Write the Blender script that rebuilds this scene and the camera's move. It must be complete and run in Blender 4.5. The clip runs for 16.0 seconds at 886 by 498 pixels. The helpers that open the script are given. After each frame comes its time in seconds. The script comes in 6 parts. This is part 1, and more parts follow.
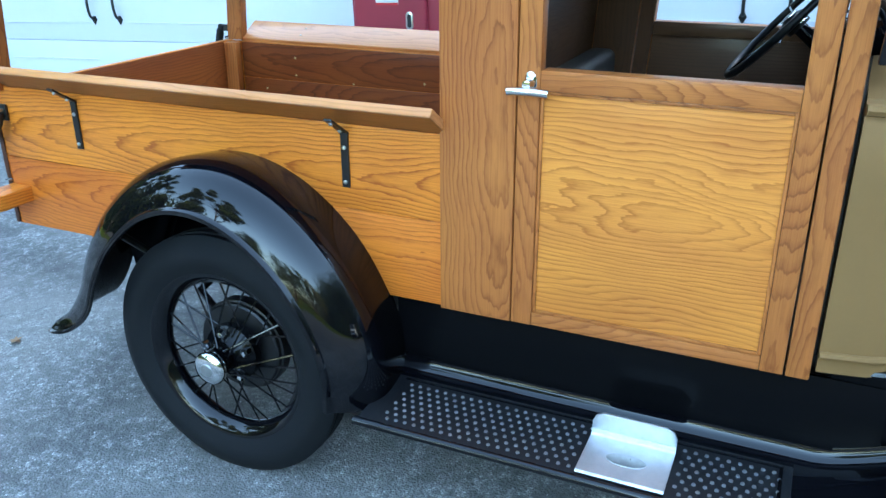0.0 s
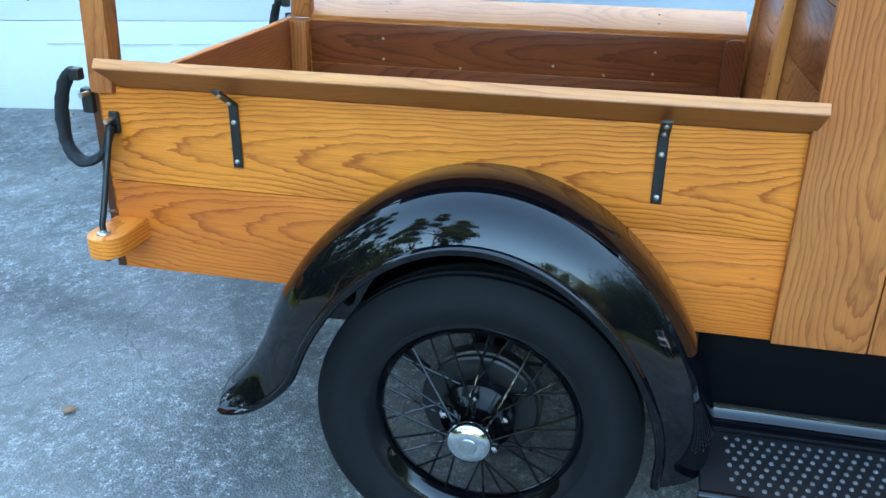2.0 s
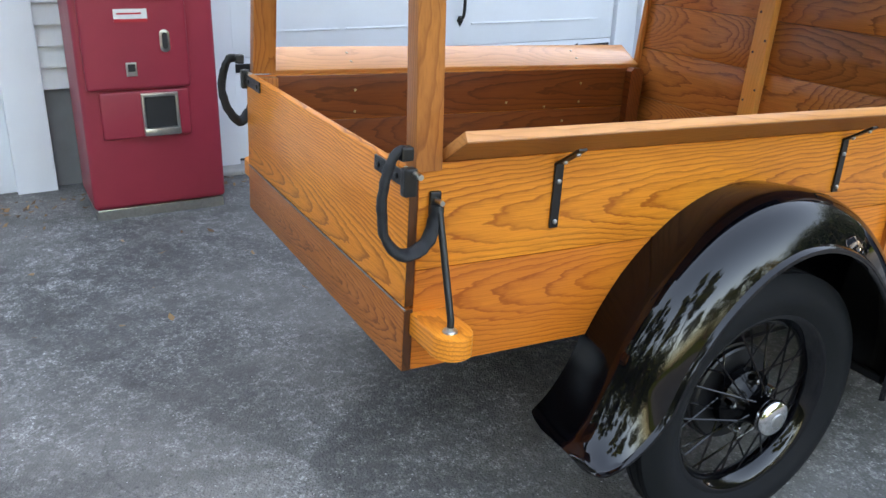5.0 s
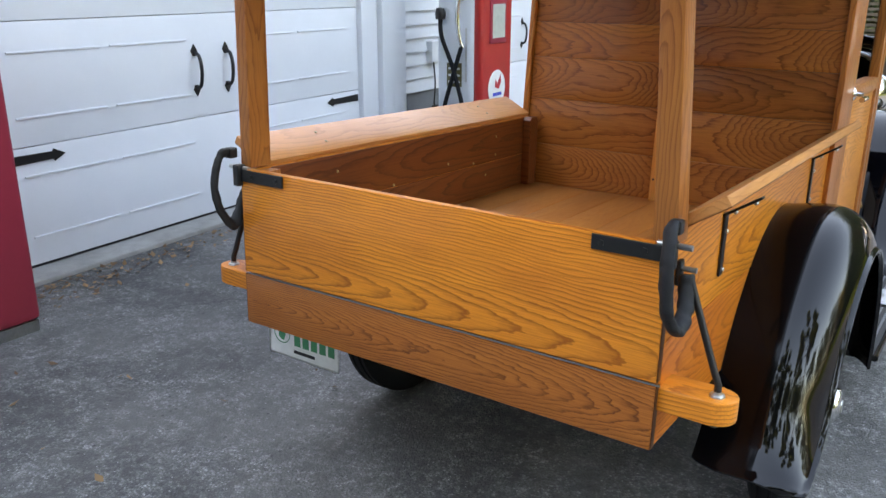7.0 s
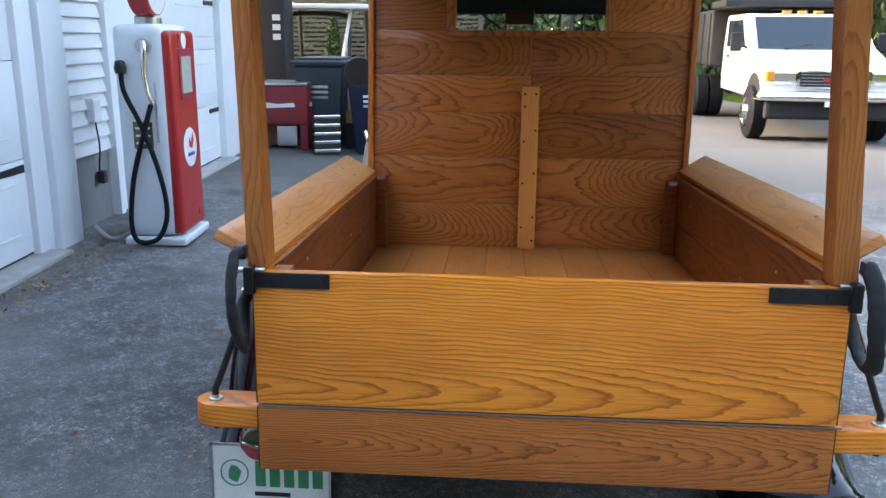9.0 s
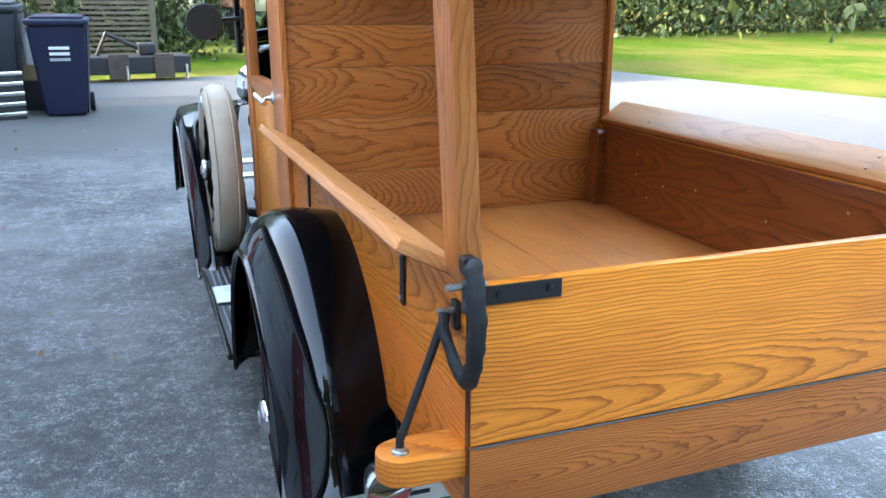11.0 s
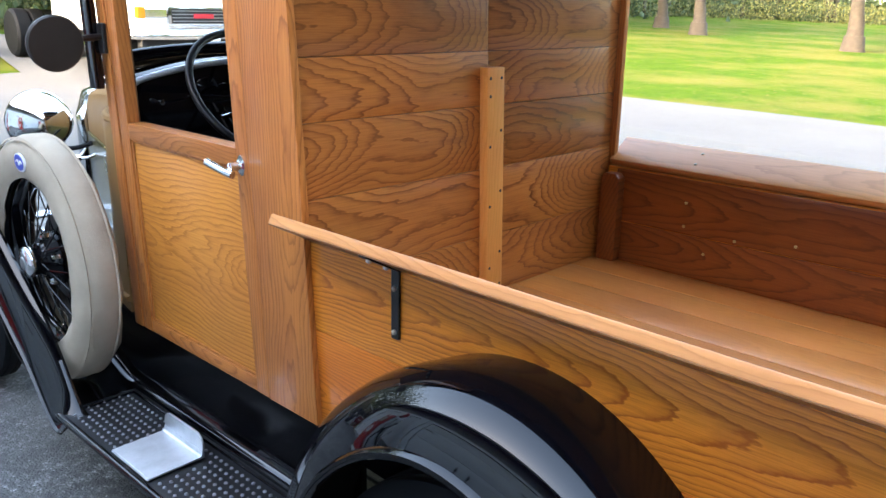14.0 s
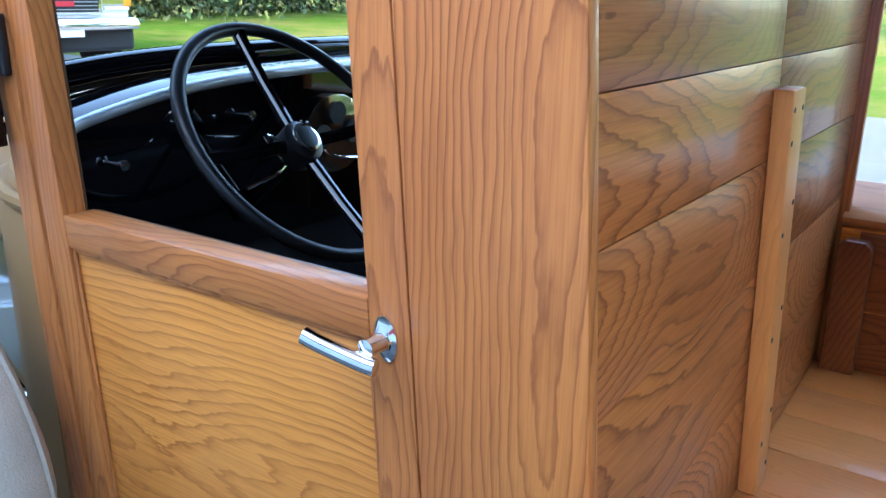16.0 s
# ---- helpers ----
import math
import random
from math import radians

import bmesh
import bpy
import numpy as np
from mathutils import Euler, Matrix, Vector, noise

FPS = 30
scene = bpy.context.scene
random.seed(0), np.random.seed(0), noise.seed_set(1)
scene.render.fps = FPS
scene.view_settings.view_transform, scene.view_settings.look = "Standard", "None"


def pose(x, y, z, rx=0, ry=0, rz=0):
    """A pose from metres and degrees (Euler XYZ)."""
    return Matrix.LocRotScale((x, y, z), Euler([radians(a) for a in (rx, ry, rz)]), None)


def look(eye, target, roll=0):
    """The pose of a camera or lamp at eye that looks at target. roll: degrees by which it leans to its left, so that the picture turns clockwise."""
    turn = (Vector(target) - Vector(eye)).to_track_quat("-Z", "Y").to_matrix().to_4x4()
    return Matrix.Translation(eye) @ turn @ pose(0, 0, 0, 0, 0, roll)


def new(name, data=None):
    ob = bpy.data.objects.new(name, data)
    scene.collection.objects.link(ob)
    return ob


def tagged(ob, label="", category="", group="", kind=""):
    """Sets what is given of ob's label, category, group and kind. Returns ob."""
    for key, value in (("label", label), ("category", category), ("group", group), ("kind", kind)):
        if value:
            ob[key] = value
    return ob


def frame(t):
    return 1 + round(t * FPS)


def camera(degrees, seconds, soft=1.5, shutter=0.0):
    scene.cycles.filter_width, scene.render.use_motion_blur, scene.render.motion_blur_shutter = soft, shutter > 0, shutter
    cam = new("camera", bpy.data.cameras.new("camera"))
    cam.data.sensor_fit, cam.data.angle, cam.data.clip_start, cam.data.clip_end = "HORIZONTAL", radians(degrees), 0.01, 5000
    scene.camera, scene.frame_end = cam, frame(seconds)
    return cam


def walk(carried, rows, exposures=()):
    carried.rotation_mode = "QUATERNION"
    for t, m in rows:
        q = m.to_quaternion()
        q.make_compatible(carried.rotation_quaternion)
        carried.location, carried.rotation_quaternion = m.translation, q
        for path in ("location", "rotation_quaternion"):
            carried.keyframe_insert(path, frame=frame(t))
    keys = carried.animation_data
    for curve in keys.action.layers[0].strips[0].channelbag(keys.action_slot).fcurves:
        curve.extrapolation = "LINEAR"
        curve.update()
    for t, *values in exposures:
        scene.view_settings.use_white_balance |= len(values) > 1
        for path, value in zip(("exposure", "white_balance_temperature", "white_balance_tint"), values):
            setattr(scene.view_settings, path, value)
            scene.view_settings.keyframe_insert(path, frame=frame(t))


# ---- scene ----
cam = camera(56.6, 16.0)
PATH = [
    (0, (2.313, 2.311, 1.517), (0.628, 1.549, 0.754), -0.2),
    (0.5, (2.38, 2.037, 1.528), (0.654, 1.371, 0.768), -0.9),
    (1, (2.364, 1.775, 1.504), (0.604, 1.205, 0.745), -1.1),
    (1.5, (2.267, 1.475, 1.476), (0.495, 0.982, 0.691), -0.3),
    (2, (2.207, 1.178, 1.459), (0.426, 0.786, 0.638), 0.7),
    (2.5, (2.178, 0.866, 1.464), (0.371, 0.612, 0.644), 1.1),
    (3, (2.095, 0.588, 1.44), (0.267, 0.484, 0.636), 0.9),
    (3.5, (2.084, 0.259, 1.445), (0.252, 0.4, 0.656), 2.1),
    (4, (2.102, -0.083, 1.451), (0.303, 0.351, 0.691), 3.7),
    (6.3, (1.443, -1.208, 1.41), (0.115, 0.148, 0.778), 2.1),
    (6.5, (1.341, -1.27, 1.41), (0.074, 0.151, 0.798), 2.2),
    (7, (1.073, -1.467, 1.434), (-0.01, 0.116, 0.868), 1.2),
    (7.5, (0.824, -1.539, 1.417), (-0.088, 0.164, 0.9), 1.1),
    (8, (0.513, -1.538, 1.426), (-0.18, 0.277, 0.95), 1.1),
    (8.5, (0.192, -1.568, 1.43), (-0.202, 0.342, 0.987), 0.9),
    (9, (-0.094, -1.569, 1.418), (-0.228, 0.378, 0.982), 0.7),
    (9.2, (-0.202, -1.535, 1.402), (-0.254, 0.415, 0.961), 0.3),
    (11.3, (-1.186, -1.041, 1.434), (-0.4, 0.699, 0.839), 0.3),
    (11.5, (-1.268, -0.971, 1.436), (-0.409, 0.725, 0.814), 0.3),
    (12, (-1.485, -0.819, 1.448), (-0.399, 0.732, 0.804), -0.2),
    (12.5, (-1.588, -0.713, 1.452), (-0.383, 0.746, 0.805), 0.0),
    (13, (-1.594, -0.455, 1.464), (-0.344, 0.982, 0.853), 0.8),
    (13.5, (-1.583, -0.168, 1.48), (-0.295, 1.249, 0.901), 1.3),
    (14, (-1.611, 0.162, 1.493), (-0.225, 1.486, 0.924), 1.1),
    (14.5, (-1.556, 0.461, 1.483), (-0.117, 1.719, 0.894), 0.2),
    (15, (-1.444, 0.782, 1.489), (0.007, 2.024, 0.895), 0.0),
    (15.5, (-1.338, 1.093, 1.479), (0.185, 2.248, 0.892), 0.3),
    (16, (-1.185, 1.297, 1.462), (0.39, 2.377, 0.866), 0.7),
]
walk(cam, [(t, look(eye, target, roll)) for t, eye, target, roll in PATH],
     [(0.0, 4.1, 6400, -1), (1.5, 4.05, 6300, -3), (2.7, 4.1, 6500, -2), (3.5, 3.92, 9100, 14), (4.0, 3.88, 9400, 15), (6.5, 3.88, 9700, 17), (7.0, 3.72, 9700, 17), (7.5, 3.68, 9600, 17), (8.5, 3.6, 8300, 13), (9.0, 3.66, 7800, 13), (11.5, 4.55, 7500, 8), (13.0, 4.5, 7900, 10), (15.0, 4.35, 7900, 11), (16.0, 4.38, 5900, 5)])

# ---- world, sun and exposure ----
world = bpy.data.worlds.new("sky")
scene.world = world
world.use_nodes = True
wt = world.node_tree
sky = wt.nodes.new("ShaderNodeTexSky")
sky.sky_type, sky.sun_disc = "NISHITA", False
sky.sun_elevation, sky.sun_rotation = radians(24), radians(-82)
sky.air_density, sky.dust_density, sky.ozone_density = 1.0, 1.2, 1.0
wt.links.new(sky.outputs[0], wt.nodes["Background"].inputs[0])
wt.nodes["Background"].inputs[1].default_value = 0.15
sun = new("sun", bpy.data.lights.new("sun", "SUN"))
sun.data.energy, sun.data.angle, sun.data.color = 0.9, radians(24), (1.0, 0.92, 0.8)
sun.matrix_basis = look((-20 * math.cos(radians(24)) * 1.0, 2.8, 20 * math.sin(radians(24))), (0, 0, 0))

# ---- materials ----
class Tree:
    """A small wrapper that adds nodes to a material's tree."""
    def __init__(self, name):
        self.mat = bpy.data.materials.new(name)
        self.mat.use_nodes = True
        self.t = self.mat.node_tree
        self.b = self.t.nodes["Principled BSDF"]

    def put(self, socket, v):
        if isinstance(v, bpy.types.NodeSocket):
            self.t.links.new(v, socket)
        else:
            socket.default_value = v

    def node(self, kind, ins=(), operation=None, data_type=None, blend_type=None, feature=None):
        n = self.t.nodes.new(kind)
        if operation:
            n.operation = operation
        if data_type:
            n.data_type, n.blend_type = data_type, blend_type
        if feature:
            n.feature = feature
        for k, v in dict(ins).items():
            self.put(n.inputs[k], v)
        return n

    def math(self, op, a, b=0.0, c=0.0):
        n = self.node("ShaderNodeMath", {0: a, 1: b, 2: c}, operation=op)
        return n.outputs[0]

    def coords(self, kind="Object", scale=(1, 1, 1), shift=None):
        tc = self.node("ShaderNodeTexCoord")
        v = tc.outputs[kind]
        if shift is not None:
            v = self.node("ShaderNodeVectorMath", {0: v, 1: shift}, operation="ADD").outputs[0]
        if scale != (1, 1, 1):
            v = self.node("ShaderNodeVectorMath", {0: v, 1: scale}, operation="MULTIPLY").outputs[0]
        return v

    def noise(self, vec, scale=1.0, detail=3.0, rough=0.5):
        return self.node("ShaderNodeTexNoise", {"Vector": vec, "Scale": scale, "Detail": detail, "Roughness": rough}).outputs["Fac"]

    def ramp(self, fac, stops):
        n = self.node("ShaderNodeValToRGB", {0: fac})
        el = n.color_ramp.elements
        while len(el) < len(stops):
            el.new(0.5)
        for e, (p, c) in zip(el, stops):
            e.position = p
            e.color = (*c, 1) if isinstance(c, tuple) else (c, c, c, 1)
        return n.outputs[0]

    def mix(self, fac, a, b, blend="MIX"):
        n = self.node("ShaderNodeMix", data_type="RGBA", blend_type=blend)
        self.put(n.inputs[0], fac)
        for i, v in ((6, a), (7, b)):
            self.put(n.inputs[i], (*v, 1) if isinstance(v, tuple) and len(v) == 3 else v)
        return n.outputs[2]

    def bump(self, height, dist=0.001, strength=0.6):
        n = self.node("ShaderNodeBump", {"Height": height, "Distance": dist, "Strength": strength})
        self.t.links.new(n.outputs[0], self.b.inputs["Normal"])

    def set(self, **kw):
        for k, v in kw.items():
            self.put(self.b.inputs[k.replace("_", " ")], (*v, 1) if isinstance(v, tuple) and len(v) == 3 else v)
        return self.mat


def wood(name, light, dark, spacing=0.011, swing=0.16, depth=0.05, contrast=0.8, coat=0.28, spread=0.12, wave=(1.5, 2.2), slope=0.07, wiggle=0.006, off_centre=0.0, centre=0.0):
    """Varnished flat-sawn timber: growth rings met by the board's face; length along local x, width along local y."""
    m = Tree(name)
    rnd = m.node("ShaderNodeObjectInfo").outputs["Random"]
    shift = m.node("ShaderNodeCombineXYZ", {0: m.math("MULTIPLY", rnd, 37.0), 1: m.math("MULTIPLY", rnd, 0.0), 2: m.math("MULTIPLY", rnd, 11.0)}).outputs[0]
    p = m.coords(shift=shift)
    raw = m.node("ShaderNodeSeparateXYZ", {0: m.coords()}).outputs
    scaled = lambda s: m.node("ShaderNodeVectorMath", {0: p, 1: s}, operation="MULTIPLY").outputs[0]
    low = m.math("SUBTRACT", m.noise(scaled((wave[0], wave[1], 1.0)), 1.0, 1.0), 0.5)
    mid = m.math("SUBTRACT", m.noise(scaled((5, 16, 9)), 1.0, 2.0), 0.5)
    tiny = m.math("SUBTRACT", m.noise(scaled((30, 90, 40)), 1.0, 2.0), 0.5)
    v = m.math("ADD", raw[1], m.math("MULTIPLY", m.math("SUBTRACT", m.math("FRACT", m.math("MULTIPLY", rnd, 7.3)), 0.5), 0.08))
    v = m.math("ADD", m.math("SUBTRACT", v, centre), m.math("MULTIPLY", mid, 0.03))
    v = m.math("ADD", v, m.math("MULTIPLY", m.math("GREATER_THAN", m.math("FRACT", m.math("MULTIPLY", rnd, 17.9)), 0.58), off_centre))
    w = m.math("ADD", m.math("ADD", depth, m.math("MULTIPLY", low, swing)), m.math("MULTIPLY", raw[2], 0.8))
    way = m.math("MULTIPLY_ADD", m.math("GREATER_THAN", m.math("FRACT", m.math("MULTIPLY", rnd, 13.7)), 0.5), 2.0, -1.0)
    w = m.math("ADD", w, m.math("MULTIPLY", m.math("MULTIPLY", raw[0], m.math("MULTIPLY_ADD", m.math("FRACT", m.math("MULTIPLY", rnd, 31.7)), slope * 0.85, slope * 0.3)), way))
    jag = m.math("SUBTRACT", m.noise(scaled((7, 34, 20)), 1.0, 3.0, 0.6), 0.5)
    w = m.math("ADD", w, m.math("ADD", m.math("MULTIPLY", tiny, 0.004), m.math("MULTIPLY", jag, wiggle * 2)))
    h = m.math("SQRT", m.math("ADD", m.math("MULTIPLY", v, v), m.math("MULTIPLY", w, w)))
    ring = m.math("FRACT", m.math("ADD", m.math("DIVIDE", h, spacing), m.math("MULTIPLY", rnd, 5.0)))
    late = m.ramp(ring, [(0.0, 0.0), (0.48, 0.05), (0.76, 0.45), (0.9, 1.0), (0.96, 0.75), (1.0, 0.0)])
    fine = m.noise(scaled((9, 420, 200)), 1.0, 2.0, 0.6)
    blot = m.noise(scaled((2.2, 6, 6)), 1.0, 3.0)
    late = m.math("MULTIPLY", late, m.math("MULTIPLY_ADD", m.noise(scaled((4, 9, 9)), 1.0, 2.0), 1.1, 0.35 * contrast))
    col = m.mix(m.math("MULTIPLY", late, contrast), light, dark)
    col = m.mix(m.math("MULTIPLY", m.ramp(fine, [(0.42, 0.0), (0.72, 1.0)]), 0.45 * contrast), col, dark)
    tone = m.math("ADD", m.math("MULTIPLY_ADD", m.math("FRACT", m.math("MULTIPLY", rnd, 23.0)), 2 * spread, 1 - spread), m.math("MULTIPLY", m.math("SUBTRACT", blot, 0.5), 0.55))
    hsv = m.node("ShaderNodeHueSaturation", {"Hue": m.math("MULTIPLY_ADD", blot, 0.014, 0.493), "Value": tone, "Color": col})
    m.bump(m.math("ADD", m.math("MULTIPLY", late, -0.5), m.math("MULTIPLY", fine, 0.6)), 0.0005, 0.5)
    rough = m.math("MULTIPLY_ADD", fine, 0.16, 0.36)
    return m.set(Base_Color=hsv.outputs[0], Roughness=rough, Coat_Weight=coat, Coat_Roughness=0.14, Specular_IOR_Level=0.2)


def paint(name, colour, rough=0.35, metal=0.0, coat=0.0, grime=0.15, scale=6.0, bump=0.0, dark=None, spec=0.5, swing=0.14):
    """A painted or plain surface with uneven tone and fine relief."""
    m = Tree(name)
    p = m.coords()
    big = m.noise(p, scale, 4.0, 0.6)
    fine = m.noise(p, scale * 40, 3.0, 0.6)
    col = m.mix(m.math("MULTIPLY", m.ramp(big, [(0.35, 0.0), (0.75, 1.0)]), grime), colour, dark or tuple(c * 0.45 for c in colour))
    col = m.mix(m.math("MULTIPLY", m.ramp(fine, [(0.5, 0.0), (0.8, 1.0)]), grime * 0.6), col, tuple(min(1, c * 1.3) for c in colour))
    if bump:
        m.bump(m.math("ADD", fine, m.math("MULTIPLY", big, 2.0)), bump, 0.5)
    return m.set(Base_Color=col, Roughness=m.math("MULTIPLY_ADD", big, swing, max(0.02, rough - swing / 2)), Metallic=metal, Coat_Weight=coat, Coat_Roughness=0.03, Specular_IOR_Level=spec)


OAK = wood("golden_oak", (0.76, 0.24, 0.028), (0.36, 0.082, 0.009), spacing=0.0075, swing=0.07, depth=0.095, slope=0.075, wave=(1.2, 2.0), wiggle=0.002, contrast=1.0)
GATE = wood("gate_oak", (0.76, 0.24, 0.028), (0.34, 0.08, 0.009), spacing=0.0078, swing=0.05, depth=0.075, slope=0.07, wave=(1.0, 1.6), wiggle=0.0025, contrast=1.0, centre=0.09)
OAK_RED = wood("russet_oak", (0.68, 0.185, 0.022), (0.34, 0.07, 0.008), spacing=0.0068, swing=0.08, depth=0.09, slope=0.06, wave=(1.2, 2.0), wiggle=0.003, contrast=0.95)
OAK_PANEL = wood("oak_panel", (0.68, 0.25, 0.045), (0.36, 0.098, 0.014), spacing=0.0115, swing=0.2, depth=0.09, contrast=0.85, wave=(2.2, 5.0), slope=0.13, wiggle=0.014)
BATTEN = wood("pale_batten", (0.68, 0.27, 0.07), (0.5, 0.18, 0.04), spacing=0.008, contrast=0.5)
FIR = wood("fir_frame", (0.475, 0.156, 0.038), (0.2, 0.053, 0.012), spacing=0.0088, swing=0.11, depth=0.052, contrast=0.78, wave=(2.0, 3.0), slope=0.1, wiggle=0.0065)
CAB = wood("stained_oak", (0.45, 0.142, 0.033), (0.15, 0.038, 0.009), spacing=0.0125, swing=0.24, depth=0.11, contrast=0.88, coat=0.5, spread=0.26, wave=(1.9, 2.6), slope=0.3, wiggle=0.0105, off_centre=0.13)
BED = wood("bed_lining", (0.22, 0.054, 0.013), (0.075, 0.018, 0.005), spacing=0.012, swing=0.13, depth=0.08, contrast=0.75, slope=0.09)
FLOORW = wood("bed_floor", (0.5, 0.18, 0.045), (0.34, 0.108, 0.025), spacing=0.006, swing=0.1, contrast=0.5, spread=0.04)
RAILW = wood("flare_board", (0.64, 0.26, 0.085), (0.4, 0.14, 0.042), spacing=0.010, swing=0.12, depth=0.07, contrast=0.6, slope=0.06, coat=0.45)
SILLW = wood("sill_board", (0.46, 0.135, 0.027), (0.15, 0.038, 0.008), spacing=0.0052, swing=0.05, contrast=1.0, spread=0.1)
ENDW = wood("dark_end_grain", (0.085, 0.026, 0.009), (0.03, 0.01, 0.004), spacing=0.006, contrast=0.7)
GATEIN = wood("gate_lining", (0.3, 0.082, 0.02), (0.14, 0.035, 0.009), spacing=0.009, swing=0.1, contrast=0.7)
# same timber as the flare board, with the underside's shade in its colour
SHADEDW = wood("dull_underside", (0.3, 0.108, 0.034), (0.17, 0.056, 0.018), spacing=0.009, contrast=0.6)
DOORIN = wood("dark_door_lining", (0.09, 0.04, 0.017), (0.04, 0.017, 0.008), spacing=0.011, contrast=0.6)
BLACK = paint("black_enamel", (0.002, 0.002, 0.003), 0.03, grime=0.2, scale=3, swing=0.03, spec=0.45)
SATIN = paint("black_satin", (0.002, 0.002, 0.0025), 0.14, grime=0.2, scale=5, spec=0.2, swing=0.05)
DULL = paint("dull_black", (0.003, 0.003, 0.0035), 0.2, grime=0.2, scale=5, spec=0.08, swing=0.06)
IRON = paint("black_iron", (0.007, 0.007, 0.008), 0.38, grime=0.4, scale=30, bump=0.0004)
RUBBER = paint("tyre_rubber", (0.008, 0.009, 0.0105), 0.7, grime=0.4, scale=14, bump=0.0006, dark=(0.014, 0.014, 0.015), spec=0.15)
HOSE = paint("rubber_sleeve", (0.009, 0.0095, 0.011), 0.6, grime=0.5, scale=30, bump=0.001, dark=(0.02, 0.021, 0.023), spec=0.35)
MAT_RUBBER = paint("board_rubber", (0.009, 0.0095, 0.011), 0.45, grime=0.4, scale=20, bump=0.0004, spec=0.35)
CHROME = paint("chrome", (0.78, 0.78, 0.77), 0.08, metal=1.0, grime=0.2, scale=20)
STUD = paint("worn_stud", (0.4, 0.41, 0.43), 0.35, metal=0.9, grime=0.4, scale=60)
STEEL = paint("zinc_steel", (0.55, 0.55, 0.53), 0.3, metal=1.0, grime=0.4, scale=60)
ALU = paint("brushed_aluminium", (0.66, 0.68, 0.7), 0.5, metal=1.0, grime=0.3, scale=25, bump=0.0002)
BRASS = paint("brass", (0.42, 0.33, 0.18), 0.35, metal=1.0, grime=0.3, scale=40)
BEIGE = paint("beige_enamel", (0.24, 0.132, 0.05), 0.5, grime=0.15, scale=4, spec=0.12)
OLIVE = paint("olive_enamel", (0.105, 0.09, 0.028), 0.3, coat=0.4, grime=0.2, scale=6)
COVER = paint("canvas_cover", (0.42, 0.34, 0.25), 0.75, grime=0.4, scale=7, bump=0.004)
WHITE = paint("white_paint", (0.66, 0.68, 0.715), 0.45, grime=0.1, scale=2.5, bump=0.0002)
SIDING = paint("white_vinyl", (0.63, 0.64, 0.655), 0.5, grime=0.14, scale=3, bump=0.0003)
CONCRETE = paint("grey_concrete", (0.34, 0.33, 0.31), 0.85, grime=0.6, scale=7, bump=0.003)
FOUND = paint("foundation_grey", (0.17, 0.175, 0.18), 0.8, grime=0.4, scale=4, bump=0.002)
RED = paint("cabinet_red", (0.32, 0.025, 0.045), 0.4, grime=0.25, scale=3, bump=0.0002)
TAN = paint("tan_card", (0.4, 0.26, 0.12), 0.7, grime=0.2)
COOLRED = paint("cooler_red", (0.22, 0.012, 0.02), 0.4, grime=0.3, scale=5)
PUMPRED = paint("pump_red", (0.42, 0.02, 0.02), 0.3, grime=0.2, scale=5)
PUMPWHITE = paint("pump_white", (0.64, 0.67, 0.7), 0.3, grime=0.15, scale=4)
DARK = paint("dark_void", (0.01, 0.01, 0.012), 0.6)
DIAL = paint("dial_face", (0.4, 0.43, 0.38), 0.3, grime=0.3, scale=20)
BIN_DARK = paint("bin_charcoal", (0.028, 0.036, 0.045), 0.5, grime=0.3)
BIN_BLUE = paint("bin_blue", (0.005, 0.008, 0.032), 0.45, grime=0.25)
LABELW = paint("label_white", (0.7, 0.7, 0.68), 0.5, grime=0.2, scale=40)
LABELR = paint("label_red", (0.5, 0.02, 0.03), 0.5)
GREEN = paint("plate_green", (0.02, 0.22, 0.1), 0.5)
BLUE = paint("badge_blue", (0.02, 0.05, 0.4), 0.3)
DARKAMBER = paint("dark_olive_lens", (0.06, 0.048, 0.012), 0.12, coat=0.6)
HINGE = paint("dull_nickel", (0.2, 0.2, 0.2), 0.45, metal=1.0, grime=0.5, scale=60)
AMBER = paint("amber_lens", (0.7, 0.25, 0.02), 0.15, coat=1)
REDLENS = paint("red_lens", (0.35, 0.02, 0.02), 0.12, coat=1)
TRUCKW = paint("truck_white", (0.75, 0.75, 0.73), 0.25, coat=0.6, grime=0.06)
# mirror glass as matt brown, the dark reflection put into its colour
MIRROR = paint("mirror_back", (0.03, 0.023, 0.019), 0.4, grime=0.3, scale=30)
BARK = paint("bark", (0.07, 0.053, 0.04), 0.9, grime=0.6, scale=5, bump=0.02)
WHEELB = paint("wheel_rubber", (0.006, 0.006, 0.0065), 0.35, grime=0.2, spec=0.2)
SEATM = paint("seat_vinyl", (0.02, 0.019, 0.018), 0.5, grime=0.3, bump=0.0008)


def glass():
    m = Tree("window_glass")
    return m.set(Base_Color=(0.9, 0.95, 0.93), Roughness=0.0, Transmission_Weight=1.0, IOR=1.05)


def darkglass():
    m = Tree("tinted_glass")
    return m.set(Base_Color=(0.012, 0.02, 0.028), Roughness=0.03, Specular_IOR_Level=0.7)


GLASS, TINT = glass(), darkglass()


